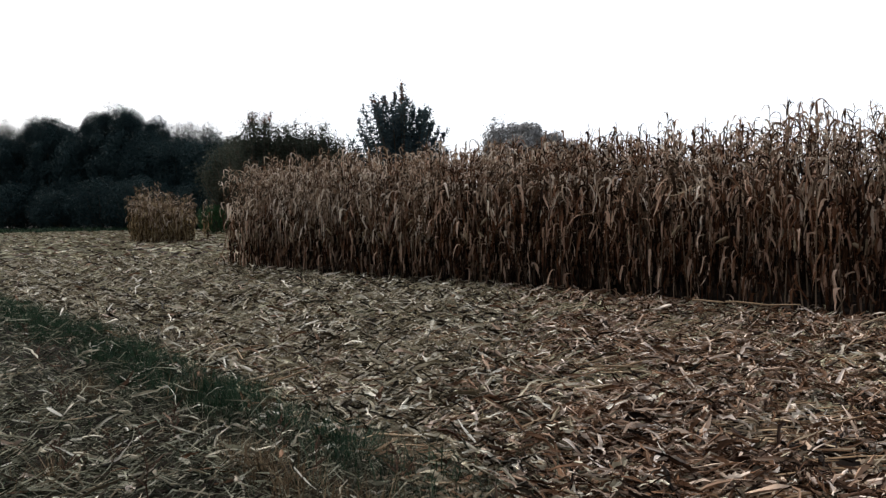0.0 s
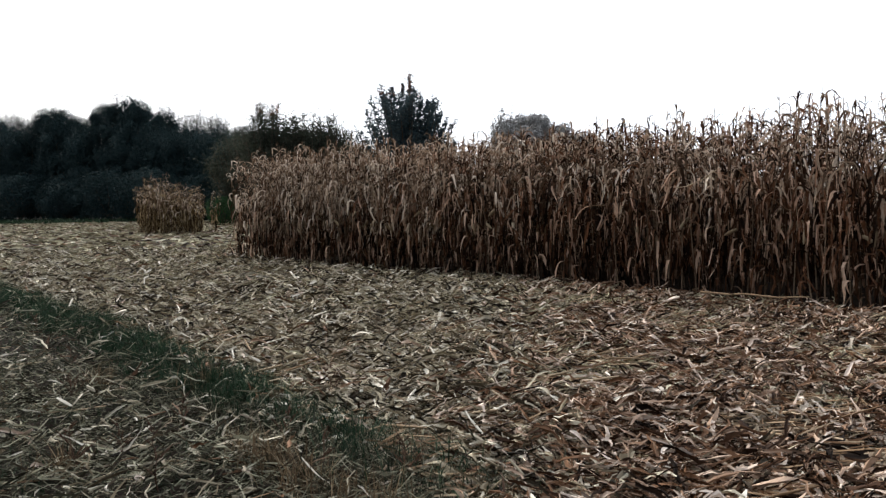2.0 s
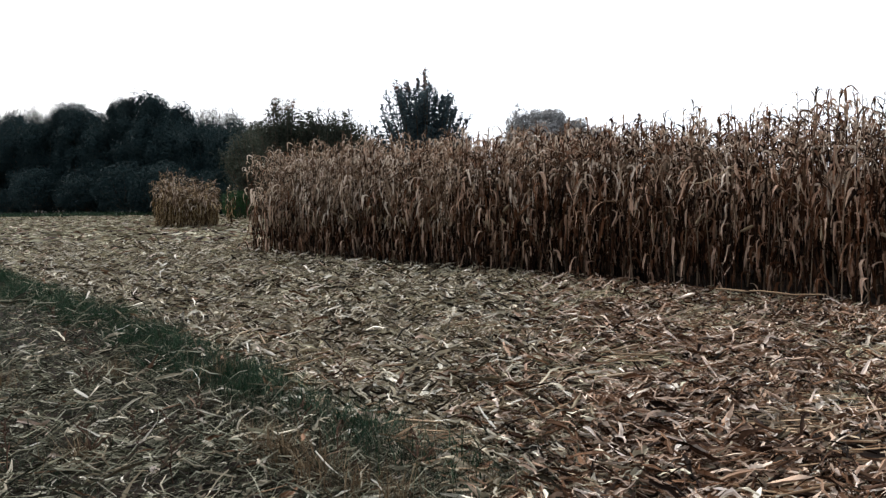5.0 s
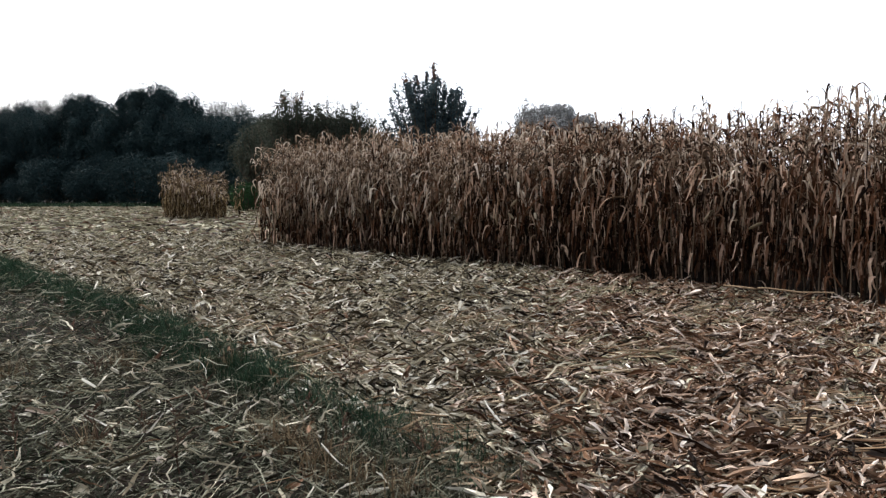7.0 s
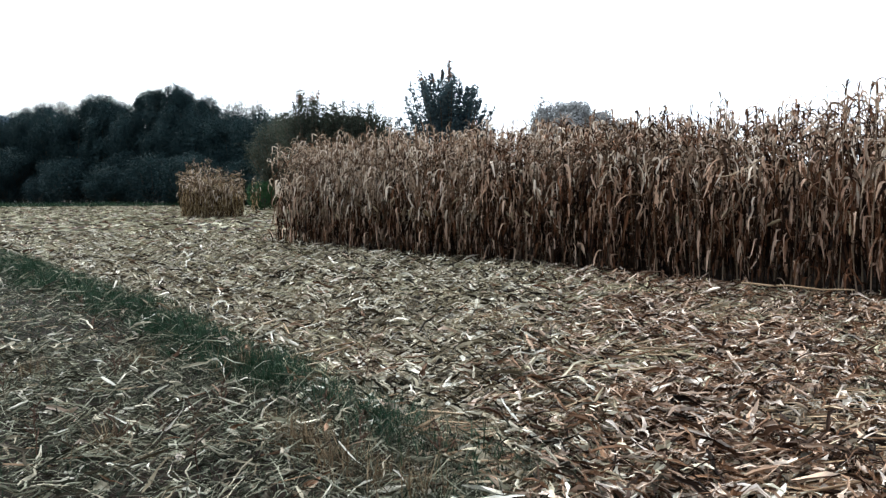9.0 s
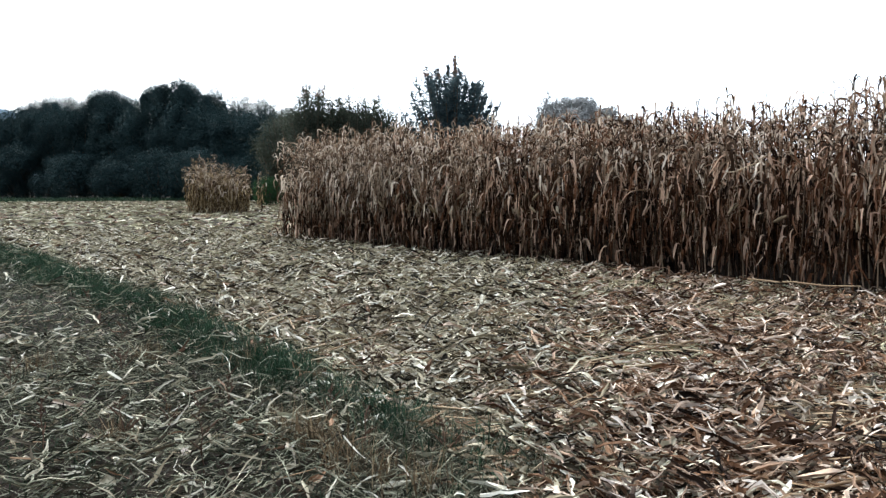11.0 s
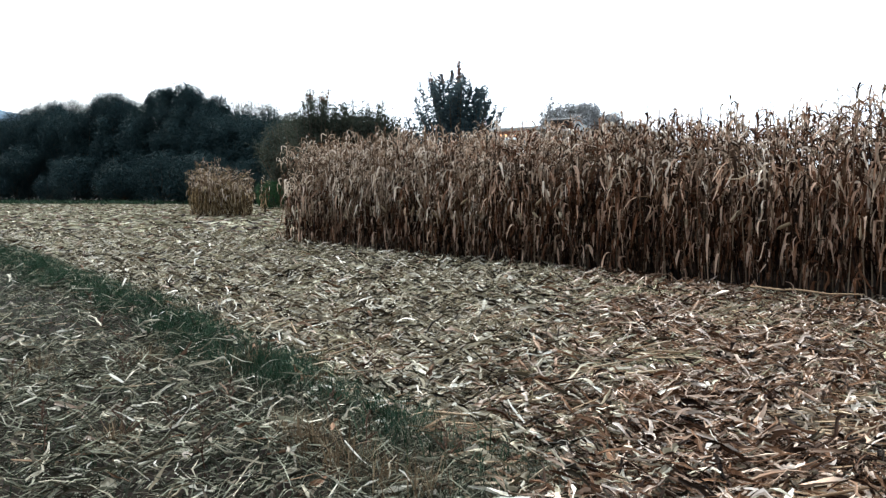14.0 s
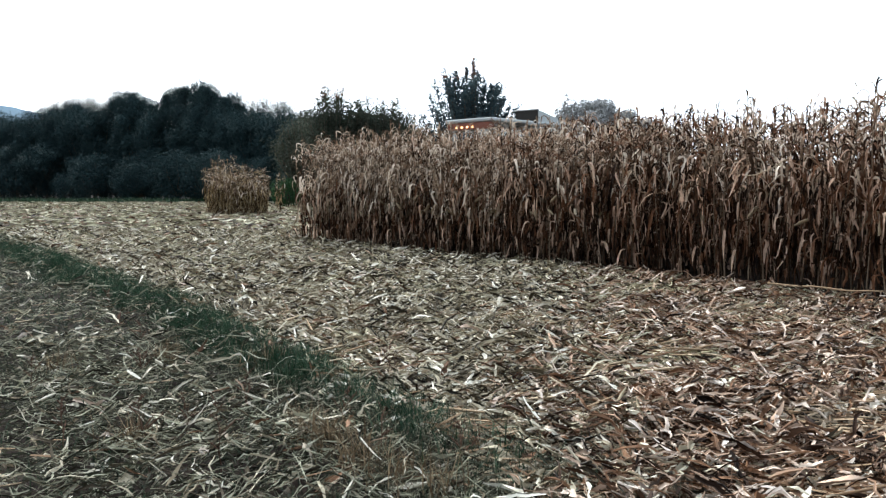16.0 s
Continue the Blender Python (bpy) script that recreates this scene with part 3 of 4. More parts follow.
def wheel(name, R, W, at, parent):
    bm = bmesh.new()
    prof = [(R * 0.58, -W / 2), (R * 0.9, -W / 2), (R, -W * 0.38), (R, W * 0.38), (R * 0.9, W / 2), (R * 0.58, W / 2)]
    n = 32
    rings = [[bm.verts.new((r * math.cos(i * 2 * math.pi / n), y, r * math.sin(i * 2 * math.pi / n))) for r, y in prof] for i in range(n)]
    for i in range(n):
        a, b = rings[i], rings[(i + 1) % n]
        for j in range(len(prof)):
            k = (j + 1) % len(prof)
            bm.faces.new((a[j], a[k], b[k], b[j]))
    for i in range(20):
        t = i * 2 * math.pi / 20
        for s in (-1, 1):
            box(bm, (0.06, W * 0.5, 0.05), (R * math.cos(t + s * 0.05), s * W * 0.24, R * math.sin(t + s * 0.05)), 0, Matrix.Rotation(-t, 4, "Y") @ Matrix.Rotation(s * 0.5, 4, "X"))
    w = part("wheel", bm, M_TYRE, parent, "ribbed black tyre")
    w.name = name
    bm = bmesh.new()
    rod(bm, (0, -W * 0.4, 0), (0, W * 0.4, 0), R * 0.59, 28)
    rod(bm, (0, -W * 0.48, 0), (0, W * 0.48, 0), R * 0.2, 16)
    part("rim", bm, M_RED, w, "faded red wheel rim")
    w.location = at
    return w


def harvester():
    """Drives along its own +x; the origin is on the ground below the front of the grain tank's top."""
    root = tagged(new("combine_harvester"), "dusty white combine harvester working behind the standing corn", "harvester")
    bm = bmesh.new()
    box(bm, (5.0, 2.3, 1.9), (-2.0, 0, 1.95), 0.08)
    box(bm, (1.3, 2.0, 1.2), (-4.9, 0, 1.9), 0.12, Matrix.Rotation(0.2, 4, "Y"))
    part("body", bm, M_WHITE, root)
    bm = bmesh.new()
    box(bm, (3.6, 2.4, 0.38), (-1.1, 0, 3.08), 0.05)
    box(bm, (3.7, 2.5, 0.06), (-1.1, 0, 3.29), 0.02)
    part("deck", bm, M_WHITE, root, "dusty white tank deck")
    # raised flaps of the grain tank: a dark front panel and pale sides that fall to the rear
    bm = bmesh.new()
    box(bm, (0.05, 0.84, 0.46), (0, 0, 3.56), 0.01)
    part("front_flap", bm, M_DARK, root, "dark mesh flap of the grain tank")
    bm = bmesh.new()
    box(bm, (0.07, 0.92, 0.04), (0.01, 0, 3.8), 0.015)
    part("flap_edge", bm, M_STEEL, root)
    for s in (-1, 1):
        bm = bmesh.new()
        prof = [(0.0, 3.3), (-1.9, 3.3), (-1.85, 3.38), (-0.25, 3.74), (0.0, 3.78)]
        a = [bm.verts.new((x, s * 0.40, z)) for x, z in prof]
        b = [bm.verts.new((x, s * 0.43, z)) for x, z in prof]
        bm.faces.new(a), bm.faces.new(b[::-1])
        for i in range(5):
            bm.faces.new((a[i], b[i], b[(i + 1) % 5], a[(i + 1) % 5]))
        bmesh.ops.recalc_face_normals(bm, faces=bm.faces)
        part("side_flap", bm, M_WHITE, root, "pale sloping flap of the grain tank")
    # cab
    bm = bmesh.new()
    box(bm, (1.5, 1.6, 0.25), (1.75, 0, 1.6), 0.04)
    for x in (1.15, 2.4):
        for y in (-0.75, 0.75):
            box(bm, (0.08, 0.08, 1.5), (x, y, 2.45), 0.015)
    cab = part("cab", bm, M_WHITE, root)
    bm = bmesh.new()
    box(bm, (1.9, 1.75, 0.10), (1.75, 0, 3.33), 0.03)
    part("roof", bm, M_WHITE, cab, "dusty white cab roof")
    bm = bmesh.new()
    box(bm, (0.22, 1.55, 0.19), (2.56, 0, 3.18), 0.02)
    visor = part("visor", bm, M_RED, cab, "red visor below the cab roof")
    for i in range(4):
        bm = bmesh.new()
        rod(bm, (2.66, -0.42 + i * 0.2, 3.15), (2.69, -0.42 + i * 0.2, 3.15), 0.028, 14)
        part("work_light", bm, M_LAMP, cab, "glowing amber work light")
    for size, at in [((0.02, 1.4, 1.35), (2.42, 0, 2.42)), ((1.1, 0.02, 1.35), (1.78, 0.75, 2.42)), ((1.1, 0.02, 1.35), (1.78, -0.75, 2.42))]:
        bm = bmesh.new()
        box(bm, size, at)
        part("window", bm, M_GLASS, cab, "cab window glass")
    bm = bmesh.new()
    box(bm, (0.5, 0.55, 0.12), (1.6, 0, 2.0), 0.04)
    box(bm, (0.12, 0.55, 0.7), (1.36, 0, 2.35), 0.04)
    part("seat", bm, M_DARK, cab)
    # unloading pipe, feeder house and maize header
    bm = bmesh.new()
    rod(bm, (-0.2, 1.32, 2.75), (-4.6, 1.42, 3.05), 0.17, 16)
    part("unloading_pipe", bm, M_RED, root)
    bm = bmesh.new()
    box(bm, (1.7, 1.1, 0.6), (1.75, 0, 0.95), 0.03, Matrix.Rotation(0.28, 4, "Y"))
    part("feeder_house", bm, M_RED, root)
    bm = bmesh.new()
    box(bm, (0.5, 4.4, 0.8), (2.85, 0, 0.65), 0.05)
    header = part("header", bm, M_RED, root, "red maize header")
    for i in range(7):
        bm = bmesh.new()
        rod(bm, (3.0, -2.1 + i * 0.7, 0.55), (3.95, -2.1 + i * 0.7, 0.16), 0.17, 10, 0.02)
        part("snout", bm, M_RED, header)
    for s in (-1, 1):
        wheel("front_wheel", 0.85, 0.55, (1.1, s * 1.35, 0.85), root)
        wheel("rear_wheel", 0.55, 0.35, (-3.4, s * 1.1, 0.55), root)
    return root


combine = harvester()


# ---- single things on the cut field ----
def fallen_stalk():
    r = np.random.default_rng(41)
    t = np.linspace(0, 1, 8)[:, None]
    P = np.array([3.95, 11.30, 0.19]) * (1 - t) + np.array([5.0, 10.22, 0.22]) * t + np.array([0, 0, -0.03]) * np.sin(t * math.pi) + r.uniform(-0.022, 0.022, (8, 3))
    root = tagged(new("fallen_stalk"), "pale broken corn stalk lying along the foot of the corn", "corn stalk")
    mesh_part("stalk", mesh("stalk", *tubes(P[None], np.array([[0.014, 0.013, 0.015, 0.012, 0.014, 0.012, 0.011, 0.008]]), 7), M_STALKBIT, True), root)
    for i in (2, 5):
        V, F = strips(np.array([P[i, 0]]), np.array([P[i, 1] - 0.08]), r, (0.3, 0.4), (0.015, 0.02), 6)
        mesh_part("leaf", mesh("leaf", V, F, M_LITTER), root)


def husk_kinds(r):
    """Opened husks: several boat-shaped pale leaves fanned from one base."""
    kinds = []
    for _ in range(6):
        leaves = []
        for i in range(int(r.integers(4, 7))):
            K = 6
            a, L = r.uniform(-0.9, 0.9), r.uniform(0.13, 0.22)
            s = np.linspace(0, 1, K)
            pit = r.uniform(0.0, 0.7) - r.uniform(0.2, 1.2) * s
            D = np.stack([np.cos(pit) * math.cos(a), np.cos(pit) * math.sin(a), np.sin(pit)], -1) * L / (K - 1)
            P = np.concatenate([np.zeros((1, 3)), np.cumsum(D[:-1], 0)]) + np.array([0, 0, 0.012 + 0.006 * i])
            P[:, 2] = np.maximum(P[:, 2], 0.008)
            S = np.tile([-math.sin(a), math.cos(a), 0], (K, 1))
            U = np.tile([0, 0, 1.0], (K, 1))
            w = r.uniform(0.012, 0.026) * np.interp(s, [0, 0.25, 0.6, 1], [0.4, 0.9, 1, 0.1])
            leaves.append(sheets(P[None], S[None], U[None], w[None], (w * r.uniform(0.2, 0.8))[None]))
        kinds.append(leaves)
    return kinds


def husks():
    r = np.random.default_rng(43)
    roots = []
    for leaves in husk_kinds(r):
        root = tagged(new("corn_husk"), "pale cream torn corn husk on the litter", "corn husk", "torn husks on the field")
        for V, F in leaves:
            mesh_part("husk_leaf", mesh("husk_leaf", V, F, M_HUSK), root)
        roots.append(root)
    spots = [(4.40, 11.6 * 0.66), (2.99, 7.8), (1.05, 8.45), (0.9, 8.3), (1.6, 5.25), (1.75, 5.2), (0.12, 5.75), (-0.37, 6.9), (-0.3, 7.3), (-0.1, 7.6), (-0.45, 7.9), (-0.25, 8.3), (0.02, 8.9),
             (-0.55, 6.5), (1.23, 4.15), (1.35, 4.1), (0.2, 4.9), (3.1, 8.0), (2.8, 9.6), (-2.2, 11.0)]
    while len(spots) < 70:
        x, y = scatter(1, 3.4, 13, r, 1)
        if len(x):
            spots.append((float(x[0]), float(y[0])))
    for i, (x, y) in enumerate(spots):
        m = pose(x, y, float(height(x, y)) + 0.045, r.uniform(-12, 12), r.uniform(-12, 12), r.uniform(0, 360)) @ Matrix.Scale(r.uniform(0.65, 1.0), 4)
        if i < len(roots):
            roots[i].matrix_basis = m
        else:
            copy_thing(roots[i % len(roots)], m)


def dead_weed(x, y, H, r):
    root = tagged(new("dead_weed"), "thin dark withered weed with bare side twigs", "weed", "withered weeds on the margin")
    t = np.linspace(0, 1, 6)[:, None]
    P = np.concatenate([np.cumsum(r.normal(0, 0.012, (6, 2)), 0), t * H], 1)
    mesh_part("stem", mesh("stem", *tubes(P[None], np.linspace(0.0045, 0.0015, 6)[None], 5), M_WEED, True), root)
    for i in range(int(r.integers(7, 12))):
        q = r.uniform(0.3, 0.98)
        a, L = r.uniform(0, 6.28), r.uniform(0.04, 0.13) * (1.3 - q)
        o = np.array([np.interp(q, t[:, 0], P[:, k]) for k in range(3)])
        T = o + np.linspace(0, 1, 7)[:, None] * np.array([math.cos(a) * L, math.sin(a) * L, L * r.uniform(0.5, 1.3)])
        mesh_part("twig", mesh("twig", *tubes(T[None], np.array([[0.002, 0.0018, 0.005, 0.0016, 0.006, 0.0014, 0.004]]), 4), M_WEED), root)
    root.matrix_basis = pose(x, y, float(height(x, y)) - 0.01)


def clump(name, x, y, n, wide, L, m, label, r, droop=0.8):
    a, d = r.uniform(0, 6.28, n), np.abs(r.normal(0, wide, n))
    px, py = d * np.cos(a), d * np.sin(a)
    V, F = blades(px, py, r, L, (0.0018, 0.0045), 4, droop)
    ob = tagged(new(name, mesh(name, V, F, m)), label, "grass clump", "grass clumps on the margin", "stuff")
    ob.location = (x, y, float(height(x, y)) - 0.01)


def margin_things():
    r = np.random.default_rng(47)
    for x, y, H in [(-1.91, 4.62, 0.3), (-1.27, 3.94, 0.42), (-0.66, 5.87, 0.36), (-0.51, 4.34, 0.3), (-2.56, 6.03, 0.3), (-0.6, 5.95, 0.28), (-1.75, 4.7, 0.24), (-3.1, 7.2, 0.3), (-1.5, 5.2, 0.3),
                    (-2.3, 4.4, 0.35), (-0.1, 4.1, 0.26), (-4.4, 9.5, 0.3), (-5.6, 15.5, 0.45), (-3.2, 5.6, 0.3), (-0.8, 4.9, 0.22)]:
        dead_weed(x, y, H, r)
    for x, y, n, w in [(-0.62, 4.15, 110, 0.12), (-0.8, 4.4, 80, 0.11), (-0.4, 3.9, 100, 0.12), (-0.15, 3.75, 70, 0.12), (-1.1, 4.85, 50, 0.12), (-2.0, 4.55, 110, 0.1), (-2.6, 6.6, 130, 0.13), (-1.6, 6.2, 120, 0.1), (-0.95, 4.55, 90, 0.1), (-3.4, 6.4, 90, 0.12)]:
        clump("dry_grass_clump", x, y, n, w, (0.1, 0.3), M_DRYGRASS, "clump of dry orange-brown grass stems", r, 0.4)
    for y, n, w in [(7.3, 520, 0.2), (7.0, 420, 0.17), (6.2, 380, 0.16), (5.8, 300, 0.15), (8.3, 420, 0.2), (9.3, 400, 0.2), (4.8, 90, 0.14), (10.4, 360, 0.22), (5.3, 120, 0.14), (11.8, 360, 0.24)]:
        x = float(verge(y)) + r.uniform(-0.05, 0.05)
        clump("green_grass_clump", x, y, n, w, (0.1, 0.28), M_GRASS, "thick clump of dark green grass", r)


def scraps():
    """Larger single pieces on top of the litter close to the camera."""
    r = np.random.default_rng(53)
    x, y = scatter(120, 3.3, 8.0, r, 1)
    for px, py in zip(x, y):
        V, F = strips(np.array([px]), np.array([py]), r, (0.16, 0.36), (0.010, 0.022), 7, 0.09, 0.3, 0.09)
        V[:, 2] += 0.02
        c = V.mean(0)
        ob = tagged(new("corn_leaf", mesh("corn_leaf", V - c, F, M_LITTER)), "torn dry corn leaf lying on the litter", "corn leaf", "torn leaves on the field")
        ob.location = c
    x, y = scatter(110, 3.3, 9.0, r, 1)
    for px, py in zip(x, y):
        V, F = bits(np.array([px]), np.array([py]), r, (0.14, 0.42), (0.006, 0.011), 0.15, 7)
        V[:, 2] += 0.04
        c = V.mean(0)
        ob = tagged(new("stalk_piece", mesh("stalk_piece", V - c, F, M_STALKBIT, True)), "chopped pale corn stalk lying on the litter", "corn stalk", "chopped stalks on the field")
        ob.location = c


def broken_stalks():
    """Stalks that have snapped and hang across the face of the corn."""
    r = np.random.default_rng(59)
    for a, b in [((4.40, 11.0, 1.85), (4.88, 10.44, 1.28)), ((3.77, 11.74, 1.65), (4.22, 11.22, 1.91)), ((2.55, 13.15, 1.42), (3.02, 12.62, 1.44)), ((-5.15, 22.2, 0.05), (-4.85, 22.5, 1.5)), ((-5.35, 22.5, 0.05), (-4.95, 22.7, 0.9))]:
        a, b = np.array(a), np.array(b)
        t = np.linspace(0, 1, 6)[:, None]
        P = a * (1 - t) + b * t + np.array([0, 0, -0.04]) * np.sin(t * math.pi) + r.normal(0, 0.008, (6, 3))
        c = a.copy()
        root = tagged(new("broken_stalk"), "snapped pale corn stalk hanging against the standing corn", "corn stalk", "snapped stalks")
        mesh_part("stalk", mesh("stalk", *tubes((P - c)[None], np.array([[0.009, 0.0085, 0.008, 0.008, 0.007, 0.005]]), 6), M_STALKBIT, True), root)
        for i in (1, 2, 4):
            K = 7
            s = np.linspace(0, 1, K)
            az = r.uniform(0, 6.28)
            pit = radians(-20) - s * radians(70) + np.cumsum(r.normal(0, 0.15, K))
            D = np.stack([np.cos(pit) * np.cos(az), np.cos(pit) * np.sin(az), np.sin(pit)], -1) * r.uniform(0.25, 0.42) / (K - 1)
            Q = P[i] - c + np.concatenate([np.zeros((1, 3)), np.cumsum(D[:-1], 0)])
            Q[:, 2] = np.maximum(Q[:, 2], 0.03 - c[2])
            S = np.tile([-math.sin(az), math.cos(az), 0], (K, 1))
            w = 0.022 * np.interp(s, [0, 0.2, 0.6, 1], [0.5, 1, 0.8, 0.1])
            mesh_part("leaf", mesh("leaf", *sheets(Q[None], S[None], np.cross(D, S)[None] * 20, w[None], (w * 0.4)[None]), M_CORNLEAF), root)
        root.location = c


# ---- litter on the cut field ----
def scatter(n, y0, y1, r, side=0):
    """Places in the visible wedge between two depths, outside the corn; side -1: the strip behind the verge, 1: the cut rows."""
    y = np.sqrt(r.uniform(y0 ** 2, y1 ** 2, n * 2))
    x = r.uniform(-0.64, 0.64, n * 2) * y + r.uniform(-0.4, 0.4, n * 2)
    keep = ~in_corn(x, y, -0.2) & (x < 0.64 * y)
    if side:
        keep &= (np.sign(x - verge(y)) == side) | (r.random(n * 2) < 0.03)
    return x[keep][:n], y[keep][:n]


def heaps(x, y):
    """0 to 1: how thick the litter lies."""
    h = np.sin(2.3 * x + 1.1 * y) + np.sin(1.9 * y - 2.7 * x + 2) + 0.8 * np.sin(5.1 * x + 3.7 * y + 1) + 0.8 * np.sin(6.3 * y - 3.9 * x)
    return np.clip(0.5 + h / 5, 0, 1)


def strips(x, y, r, L, W, K=5, lift=0.10, steep=0.3, pile=0.05, crumple=0.008):
    n = len(x)
    # bundles lie combed in one direction, which turns from place to place
    comb = 0.1 + 0.5 * np.sin(1.3 * x + 0.9 * y) + 0.4 * np.sin(1.1 * y - 2.1 * x + 1)
    a = np.where(r.random(n) < 0.55, comb + r.normal(0, 0.5, n), r.uniform(-3.14, 3.14, n))
    s = np.linspace(-0.5, 0.5, K)[None]
    L = (L[0] + (L[1] - L[0]) * r.beta(1.2, 2.4, n))[:, None]
    pitch, arch, side = r.normal(0, steep, (n, 1)), r.normal(0, lift, (n, 1)) * 4, r.normal(0, 0.4, (n, 1))
    c, d = np.cos(a)[:, None], np.sin(a)[:, None]
    lat = side * s * s * L + r.normal(0, crumple, (n, K))
    X, Y = x[:, None] + c * s * L - d * lat, y[:, None] + d * s * L + c * lat
    lift_up = pitch * s * L + arch * (s * s - 0.08) * L
    lift_up = lift_up - lift_up.min(1, keepdims=True) * 0.75
    Z = height(X, Y) + 0.008 + r.uniform(0, 1, (n, 1)) * (pile * (0.4 + 1.6 * heaps(x, y)))[:, None] + np.clip(lift_up, -0.01, 0.11) + np.abs(r.normal(0, crumple, (n, K)))
    P = np.stack([X, Y, Z], -1)
    tw = r.normal(0, 0.7, (n, 1)) + r.normal(0, 2.2, (n, 1)) * s
    S = np.stack([-d * np.cos(tw), c * np.cos(tw), np.sin(tw)], -1)
    U = np.stack([d * np.sin(tw), -c * np.sin(tw), np.cos(tw)], -1)
    w = (W[0] + (W[1] - W[0]) * r.beta(1.2, 2.4, n))[:, None] * np.interp(s, [-0.5, -0.3, 0.1, 0.5], [0.6, 1.0, 0.9, 0.4]) * r.uniform(0.55, 1.4, (n, K))
    return sheets(P, S, U, w, w * r.choice([-1.0, 1.0, 1.0], (n, 1)) * r.uniform(0.2, 1.5, (n, 1)))


def bits(x, y, r, L, R, lift=0.12, sides=4):
    n = len(x)
    a = np.where(r.random(n) < 0.5, r.normal(0.0, 0.4, n), r.uniform(-3.14, 3.14, n))
    L = r.uniform(*L, n)[:, None]
    s = np.linspace(-0.5, 0.5, 4)[None]
    c, d = np.cos(a)[:, None], np.sin(a)[:, None]
    X, Y = x[:, None] + c * s * L, y[:, None] + d * s * L
    tilt = np.abs(r.normal(0, lift, (n, 1)))
    Z = height(x, y)[:, None] + 0.03 + r.uniform(0, 0.03, (n, 1)) + tilt * (s + 0.5) * L
    rad = r.uniform(*R, n)[:, None] * np.array([[0.7, 1.0, 0.9, 0.6]])
    return tubes(np.stack([X, Y, Z], -1), rad, sides)


def litter():
    r = np.random.default_rng(21)
    leaf, pale, stalk, husk = [], [], [], []
    for y0, y1, n, L, W, K in [(2.6, 6.0, 15000, (0.05, 0.34), (0.002, 0.022), 6), (6.0, 10, 21000, (0.06, 0.36), (0.003, 0.024), 5), (10, 15, 14000, (0.08, 0.36), (0.005, 0.028), 4), (15, 27, 15000, (0.12, 0.45), (0.008, 0.032), 3)]:
        x, y = scatter(n, y0, y1, r, 1)
        thick = heaps(x, y) > r.uniform(0.1, 0.6, len(x))
        x, y = x[thick], y[thick]
        # browner leaves lie in the newest rows, bleached ones in the older
        new_cut = r.random(len(x)) < np.clip(0.5 + (x - 0.16 * y + 0.2) / 1.8, 0.08, 0.92)
        leaf.append(strips(x[new_cut], y[new_cut], r, L, W, K, pile=0.08))
        pale.append(strips(x[~new_cut], y[~new_cut], r, L, W, K, pile=0.08))
        x, y = scatter(n // 8, y0, y1, r, 1)
        stalk.append(bits(x, y, r, (0.06, 0.34), (0.003, 0.009), 0.12, 3))
        x, y = scatter(n // 14, y0, y1, r, 1)
        husk.append(strips(x, y, r, (0.06, 0.22), (0.006, 0.026), 6, 0.12, 0.3))
    x, y = r.normal(-0.3, 0.55, 900), r.normal(7.7, 1.4, 900)   # a patch thick with pale husks
    husk.append(strips(x, y, r, (0.06, 0.2), (0.006, 0.02), 6, 0.12, 0.3))
    x, y = scatter(16000, 24, 88, r)
    leaf.append(strips(x, y, r, (0.2, 0.7), (0.02, 0.06), 3, 0.03, 0.10, 0.03, 0.01))
    x, y = scatter(22000, 20, 88, r)
    straw = strips(x, y, r, (0.25, 0.8), (0.025, 0.07), 3, 0.03, 0.10, 0.04, 0.01)
    tagged(new("bleached_straw", mesh("bleached_straw", *straw, M_FARSTRAW)), "bleached straw covering the far part of the field", "crop litter", kind="stuff")
    x, y = scatter(9000, 11, 27, r, 1)
    x2, y2 = scatter(7000, 5.5, 12, r, 1)
    straw = join([strips(x, y, r, (0.12, 0.4), (0.006, 0.024), 3), strips(x2, y2, r, (0.06, 0.3), (0.003, 0.016), 5)])
    tagged(new("bleached_straw", mesh("bleached_straw", *straw, M_FARSTRAW)), "bleached straw scattered over the cut rows", "crop litter", kind="stuff")
    # the field goes on beside and behind the camera
    x, y = r.uniform(-16, 16, 24000), r.uniform(-9, 20, 24000)
    out = (np.abs(x) > 0.64 * y + 0.3) & ~in_corn(x, y, 0.0)
    x, y = x[out], y[out]
    right = x > verge(np.maximum(y, 2.0)) + np.maximum(2.0 - y, 0) * 0.6
    leaf.append(strips(x[right], y[right], r, (0.15, 0.5), (0.01, 0.035), 4))
    for name, pieces, m, label in [("leaf_litter", leaf, M_LITTER, "shredded tan and brown corn leaves lying thick on the field"),
                                   ("straw_litter", pale, M_STRAW, "shredded straw-coloured corn leaves on the older cut rows"),
                                   ("stalk_litter", stalk, M_STALKBIT, "chopped straw-coloured corn stalk pieces on the field"),
                                   ("husk_litter", husk, M_HUSK, "pale cream corn husks strewn over the field")]:
        tagged(new(name, mesh(name, *join(pieces), m)), label, "crop litter", kind="stuff")
    grey, tan = [strips(x[~right], y[~right], r, (0.1, 0.4), (0.006, 0.02), 4)], []
    for y0, y1, n in [(2.6, 7.5, 12000), (7.5, 16, 14000), (16, 30, 7000)]:
        x, y = scatter(n, y0, y1, r, -1)
        grey.append(strips(x, y, r, (0.04, 0.26), (0.002, 0.0085), 4, 0.06, 0.4, 0.05))
        x, y = scatter(n // 12, y0, y1, r, -1)
        tan.append(strips(x, y, r, (0.06, 0.3), (0.004, 0.016), 4, 0.07, 0.35, 0.06))
    y = r.uniform(4, 22, 1600)
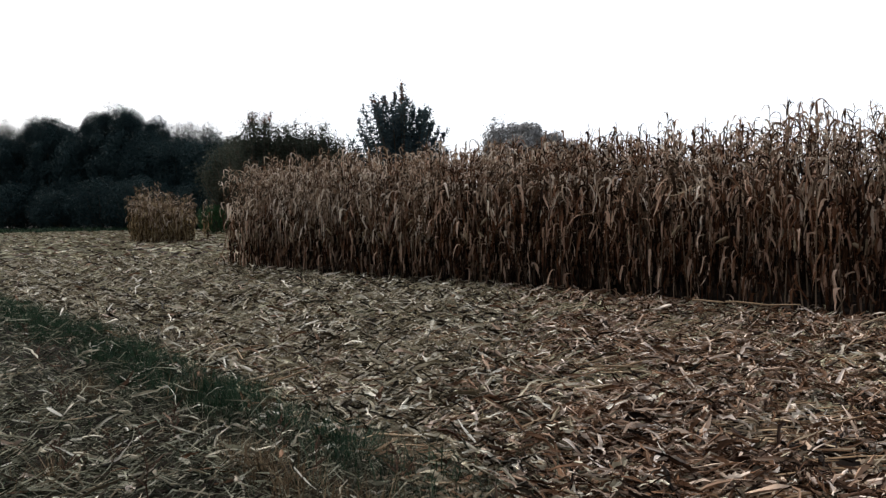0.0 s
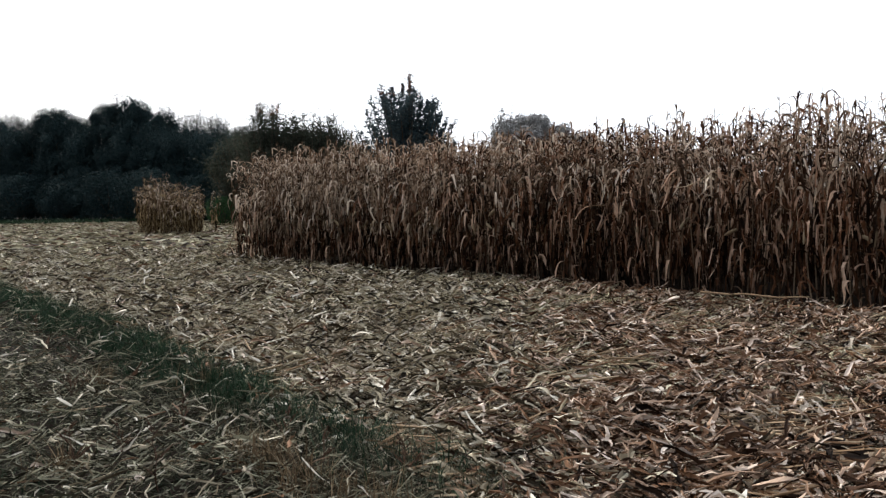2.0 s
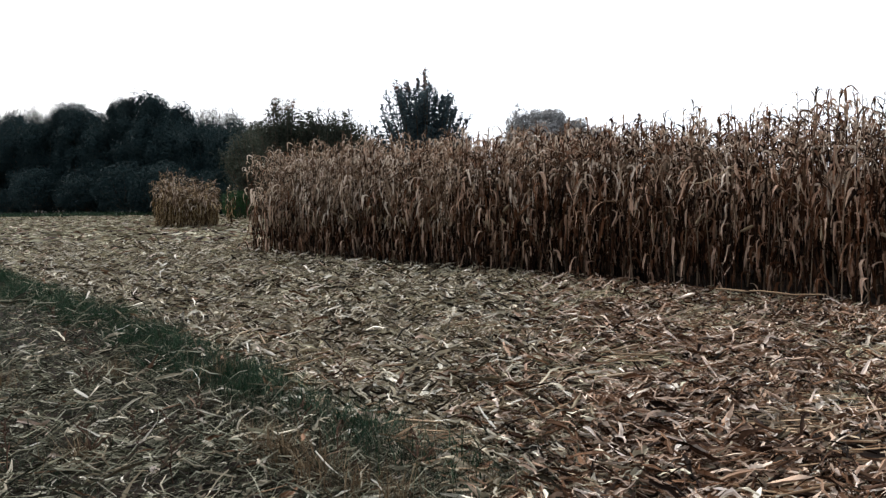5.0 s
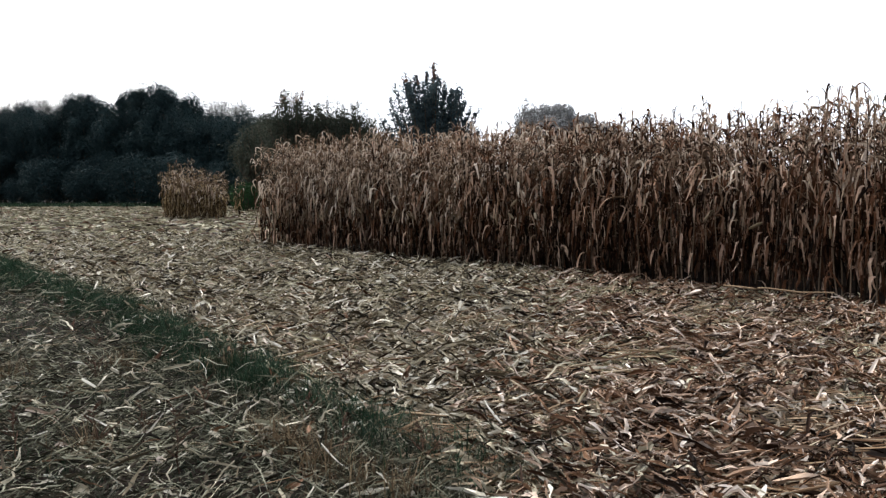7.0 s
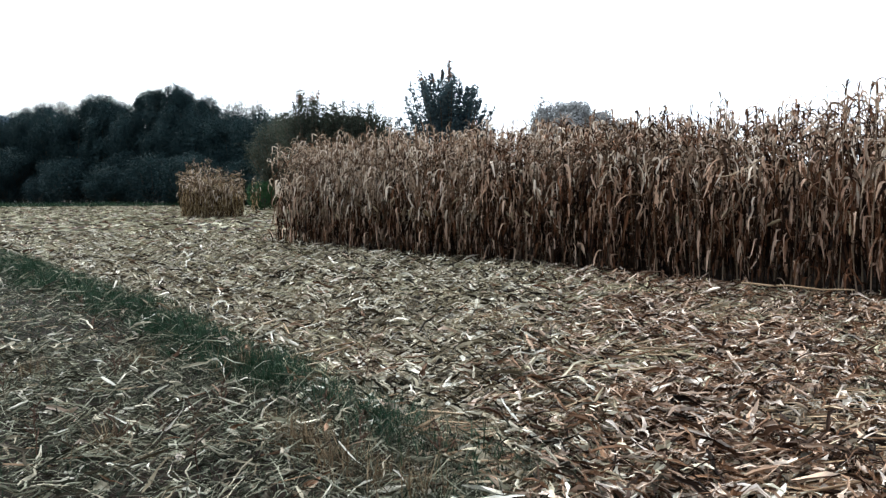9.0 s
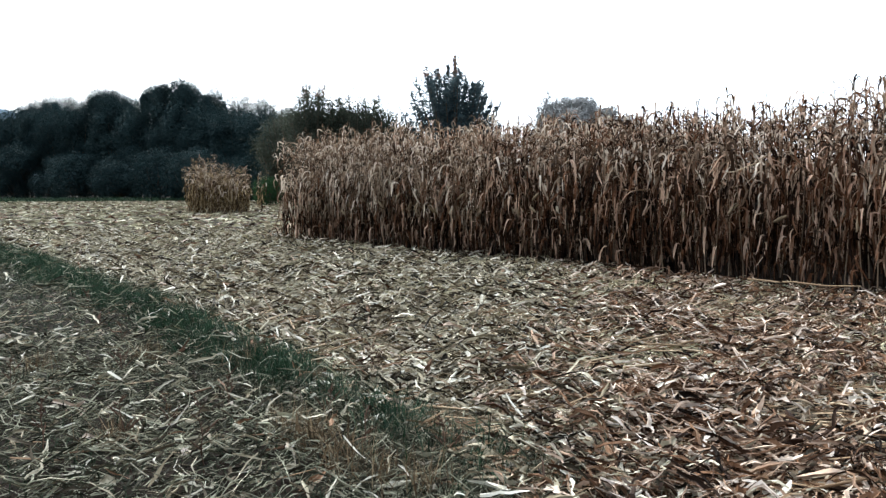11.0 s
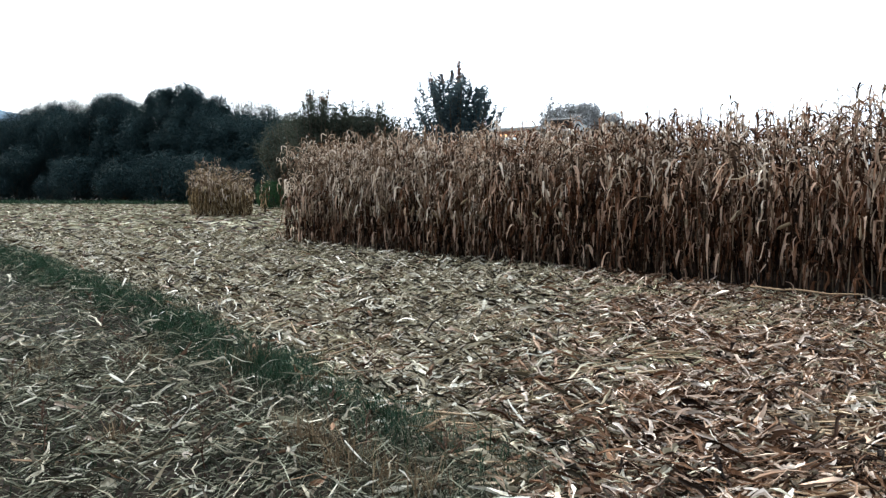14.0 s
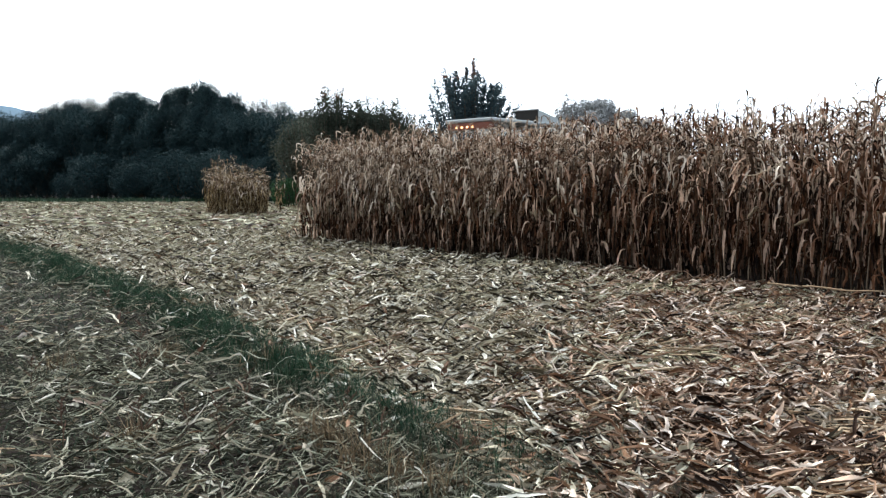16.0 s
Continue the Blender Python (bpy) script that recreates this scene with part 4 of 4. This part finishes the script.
    x = verge(y) + r.normal(0.1, 0.4, len(y))
    grey.append(strips(x, y, r, (0.06, 0.3), (0.003, 0.012), 4, 0.06, 0.4, 0.12))
    tagged(new("weathered_straw", mesh("weathered_straw", *join(grey), M_GREYGRASS)), "grey-green weathered straw on the field margin", "crop litter", kind="stuff")
    tagged(new("margin_litter", mesh("margin_litter", *join(tan), M_STRAW)), "scattered tan leaf scraps on the field margin", "crop litter", kind="stuff")


def blades(x, y, r, L, W, K=4, droop=0.8):
    n = len(x)
    a, e = r.uniform(0, 6.28, n)[:, None], r.uniform(0.7, 1.5, n)[:, None]
    s = np.linspace(0, 1, K)[None]
    L = r.uniform(*L, n)[:, None]
    pit = e - droop * r.uniform(0.3, 1.6, (n, 1)) * s
    D = np.stack([np.cos(pit) * np.cos(a), np.cos(pit) * np.sin(a), np.sin(pit)], -1) * (L / (K - 1))[..., None]
    P = np.concatenate([np.zeros((n, 1, 3)), np.cumsum(D[:, :-1], 1)], 1) + np.stack([x, y, height(x, y) - 0.005], -1)[:, None]
    S = np.stack([-np.sin(a), np.cos(a), np.zeros_like(a)], -1).repeat(K, 1)
    U = np.zeros_like(S)
    U[..., 2] = 1
    w = r.uniform(*W, n)[:, None] * np.interp(s, [0, 0.3, 1], [0.8, 1, 0.08])
    return sheets(P, S, U, w, w * 0.5)


def grasses():
    r = np.random.default_rng(31)
    y = r.uniform(3.4, 24, 46000)
    y = y[r.random(len(y)) < np.clip((y - 3.6) / 3, 0.12, 1) * (0.8 + 0.2 * np.sin(y * 3.3))]
    x = verge(y) + r.normal(0, 0.13 + 0.010 * y) * (1 + 0.25 * np.sin(y * 2.1) + 0.2 * np.sin(y * 4.7 + 1))
    ob = mesh("verge_grass", *blades(x, y, r, (0.08, 0.27), (0.0025, 0.006), 3), M_GRASS)
    tagged(new("verge_grass", ob), "strip of dark green grass along the field edge", "grass", kind="stuff")
    y = r.uniform(3.3, 6.0, 7000)
    x = verge(y) + r.normal(0, 0.36, len(y))
    ob = mesh("wispy_grass", *blades(x, y, r, (0.06, 0.2), (0.001, 0.0025), 4), M_GREYGRASS)
    tagged(new("wispy_grass", ob), "thin wispy grey-green grass at the field edge", "grass", kind="stuff")
    x, y = scatter(22000, 2.6, 18, r, -1)
    ob = mesh("margin_grass", *blades(x, y, r, (0.05, 0.16), (0.002, 0.004)), M_GRASS)
    tagged(new("margin_grass", ob), "sparse short grass growing through the straw", "grass", kind="stuff")
    y = r.uniform(76, 83, 9000)
    x = r.uniform(-62, -8, 9000)
    ob = mesh("wood_edge_grass", *blades(x, y, r, (0.25, 0.6), (0.02, 0.05), 3), M_GRASS)
    tagged(new("wood_edge_grass", ob), "green grass strip along the foot of the wood", "grass", kind="stuff")


litter()
grasses()
fallen_stalk()
husks()
margin_things()
scraps()
broken_stalks()


# ---- what moves ----
def motions():
    # the harvester comes down the edge of the corn at a walking pace
    rows, steps = [], 20
    for i in range(steps + 1):
        t = 16.0 * i / steps
        rows.append((t, pose(1.46 - 0.87 * (t - 16), 24.93 - 1.0 * (t - 16), 0, 0, 0, -131.0)))
    walk(combine, rows)
    for w in [o for o in combine.children if "wheel" in o.name]:
        R = 0.85 if w.name.startswith("front") else 0.55
        n = 20 if R > 0.8 else 32
        x, y, z = w.location
        walk(w, [(16.0 * i / n, pose(x, y, z, 0, math.degrees(1.325 / R) * 16.0 * i / n, 0)) for i in range(n + 1)])


motions()
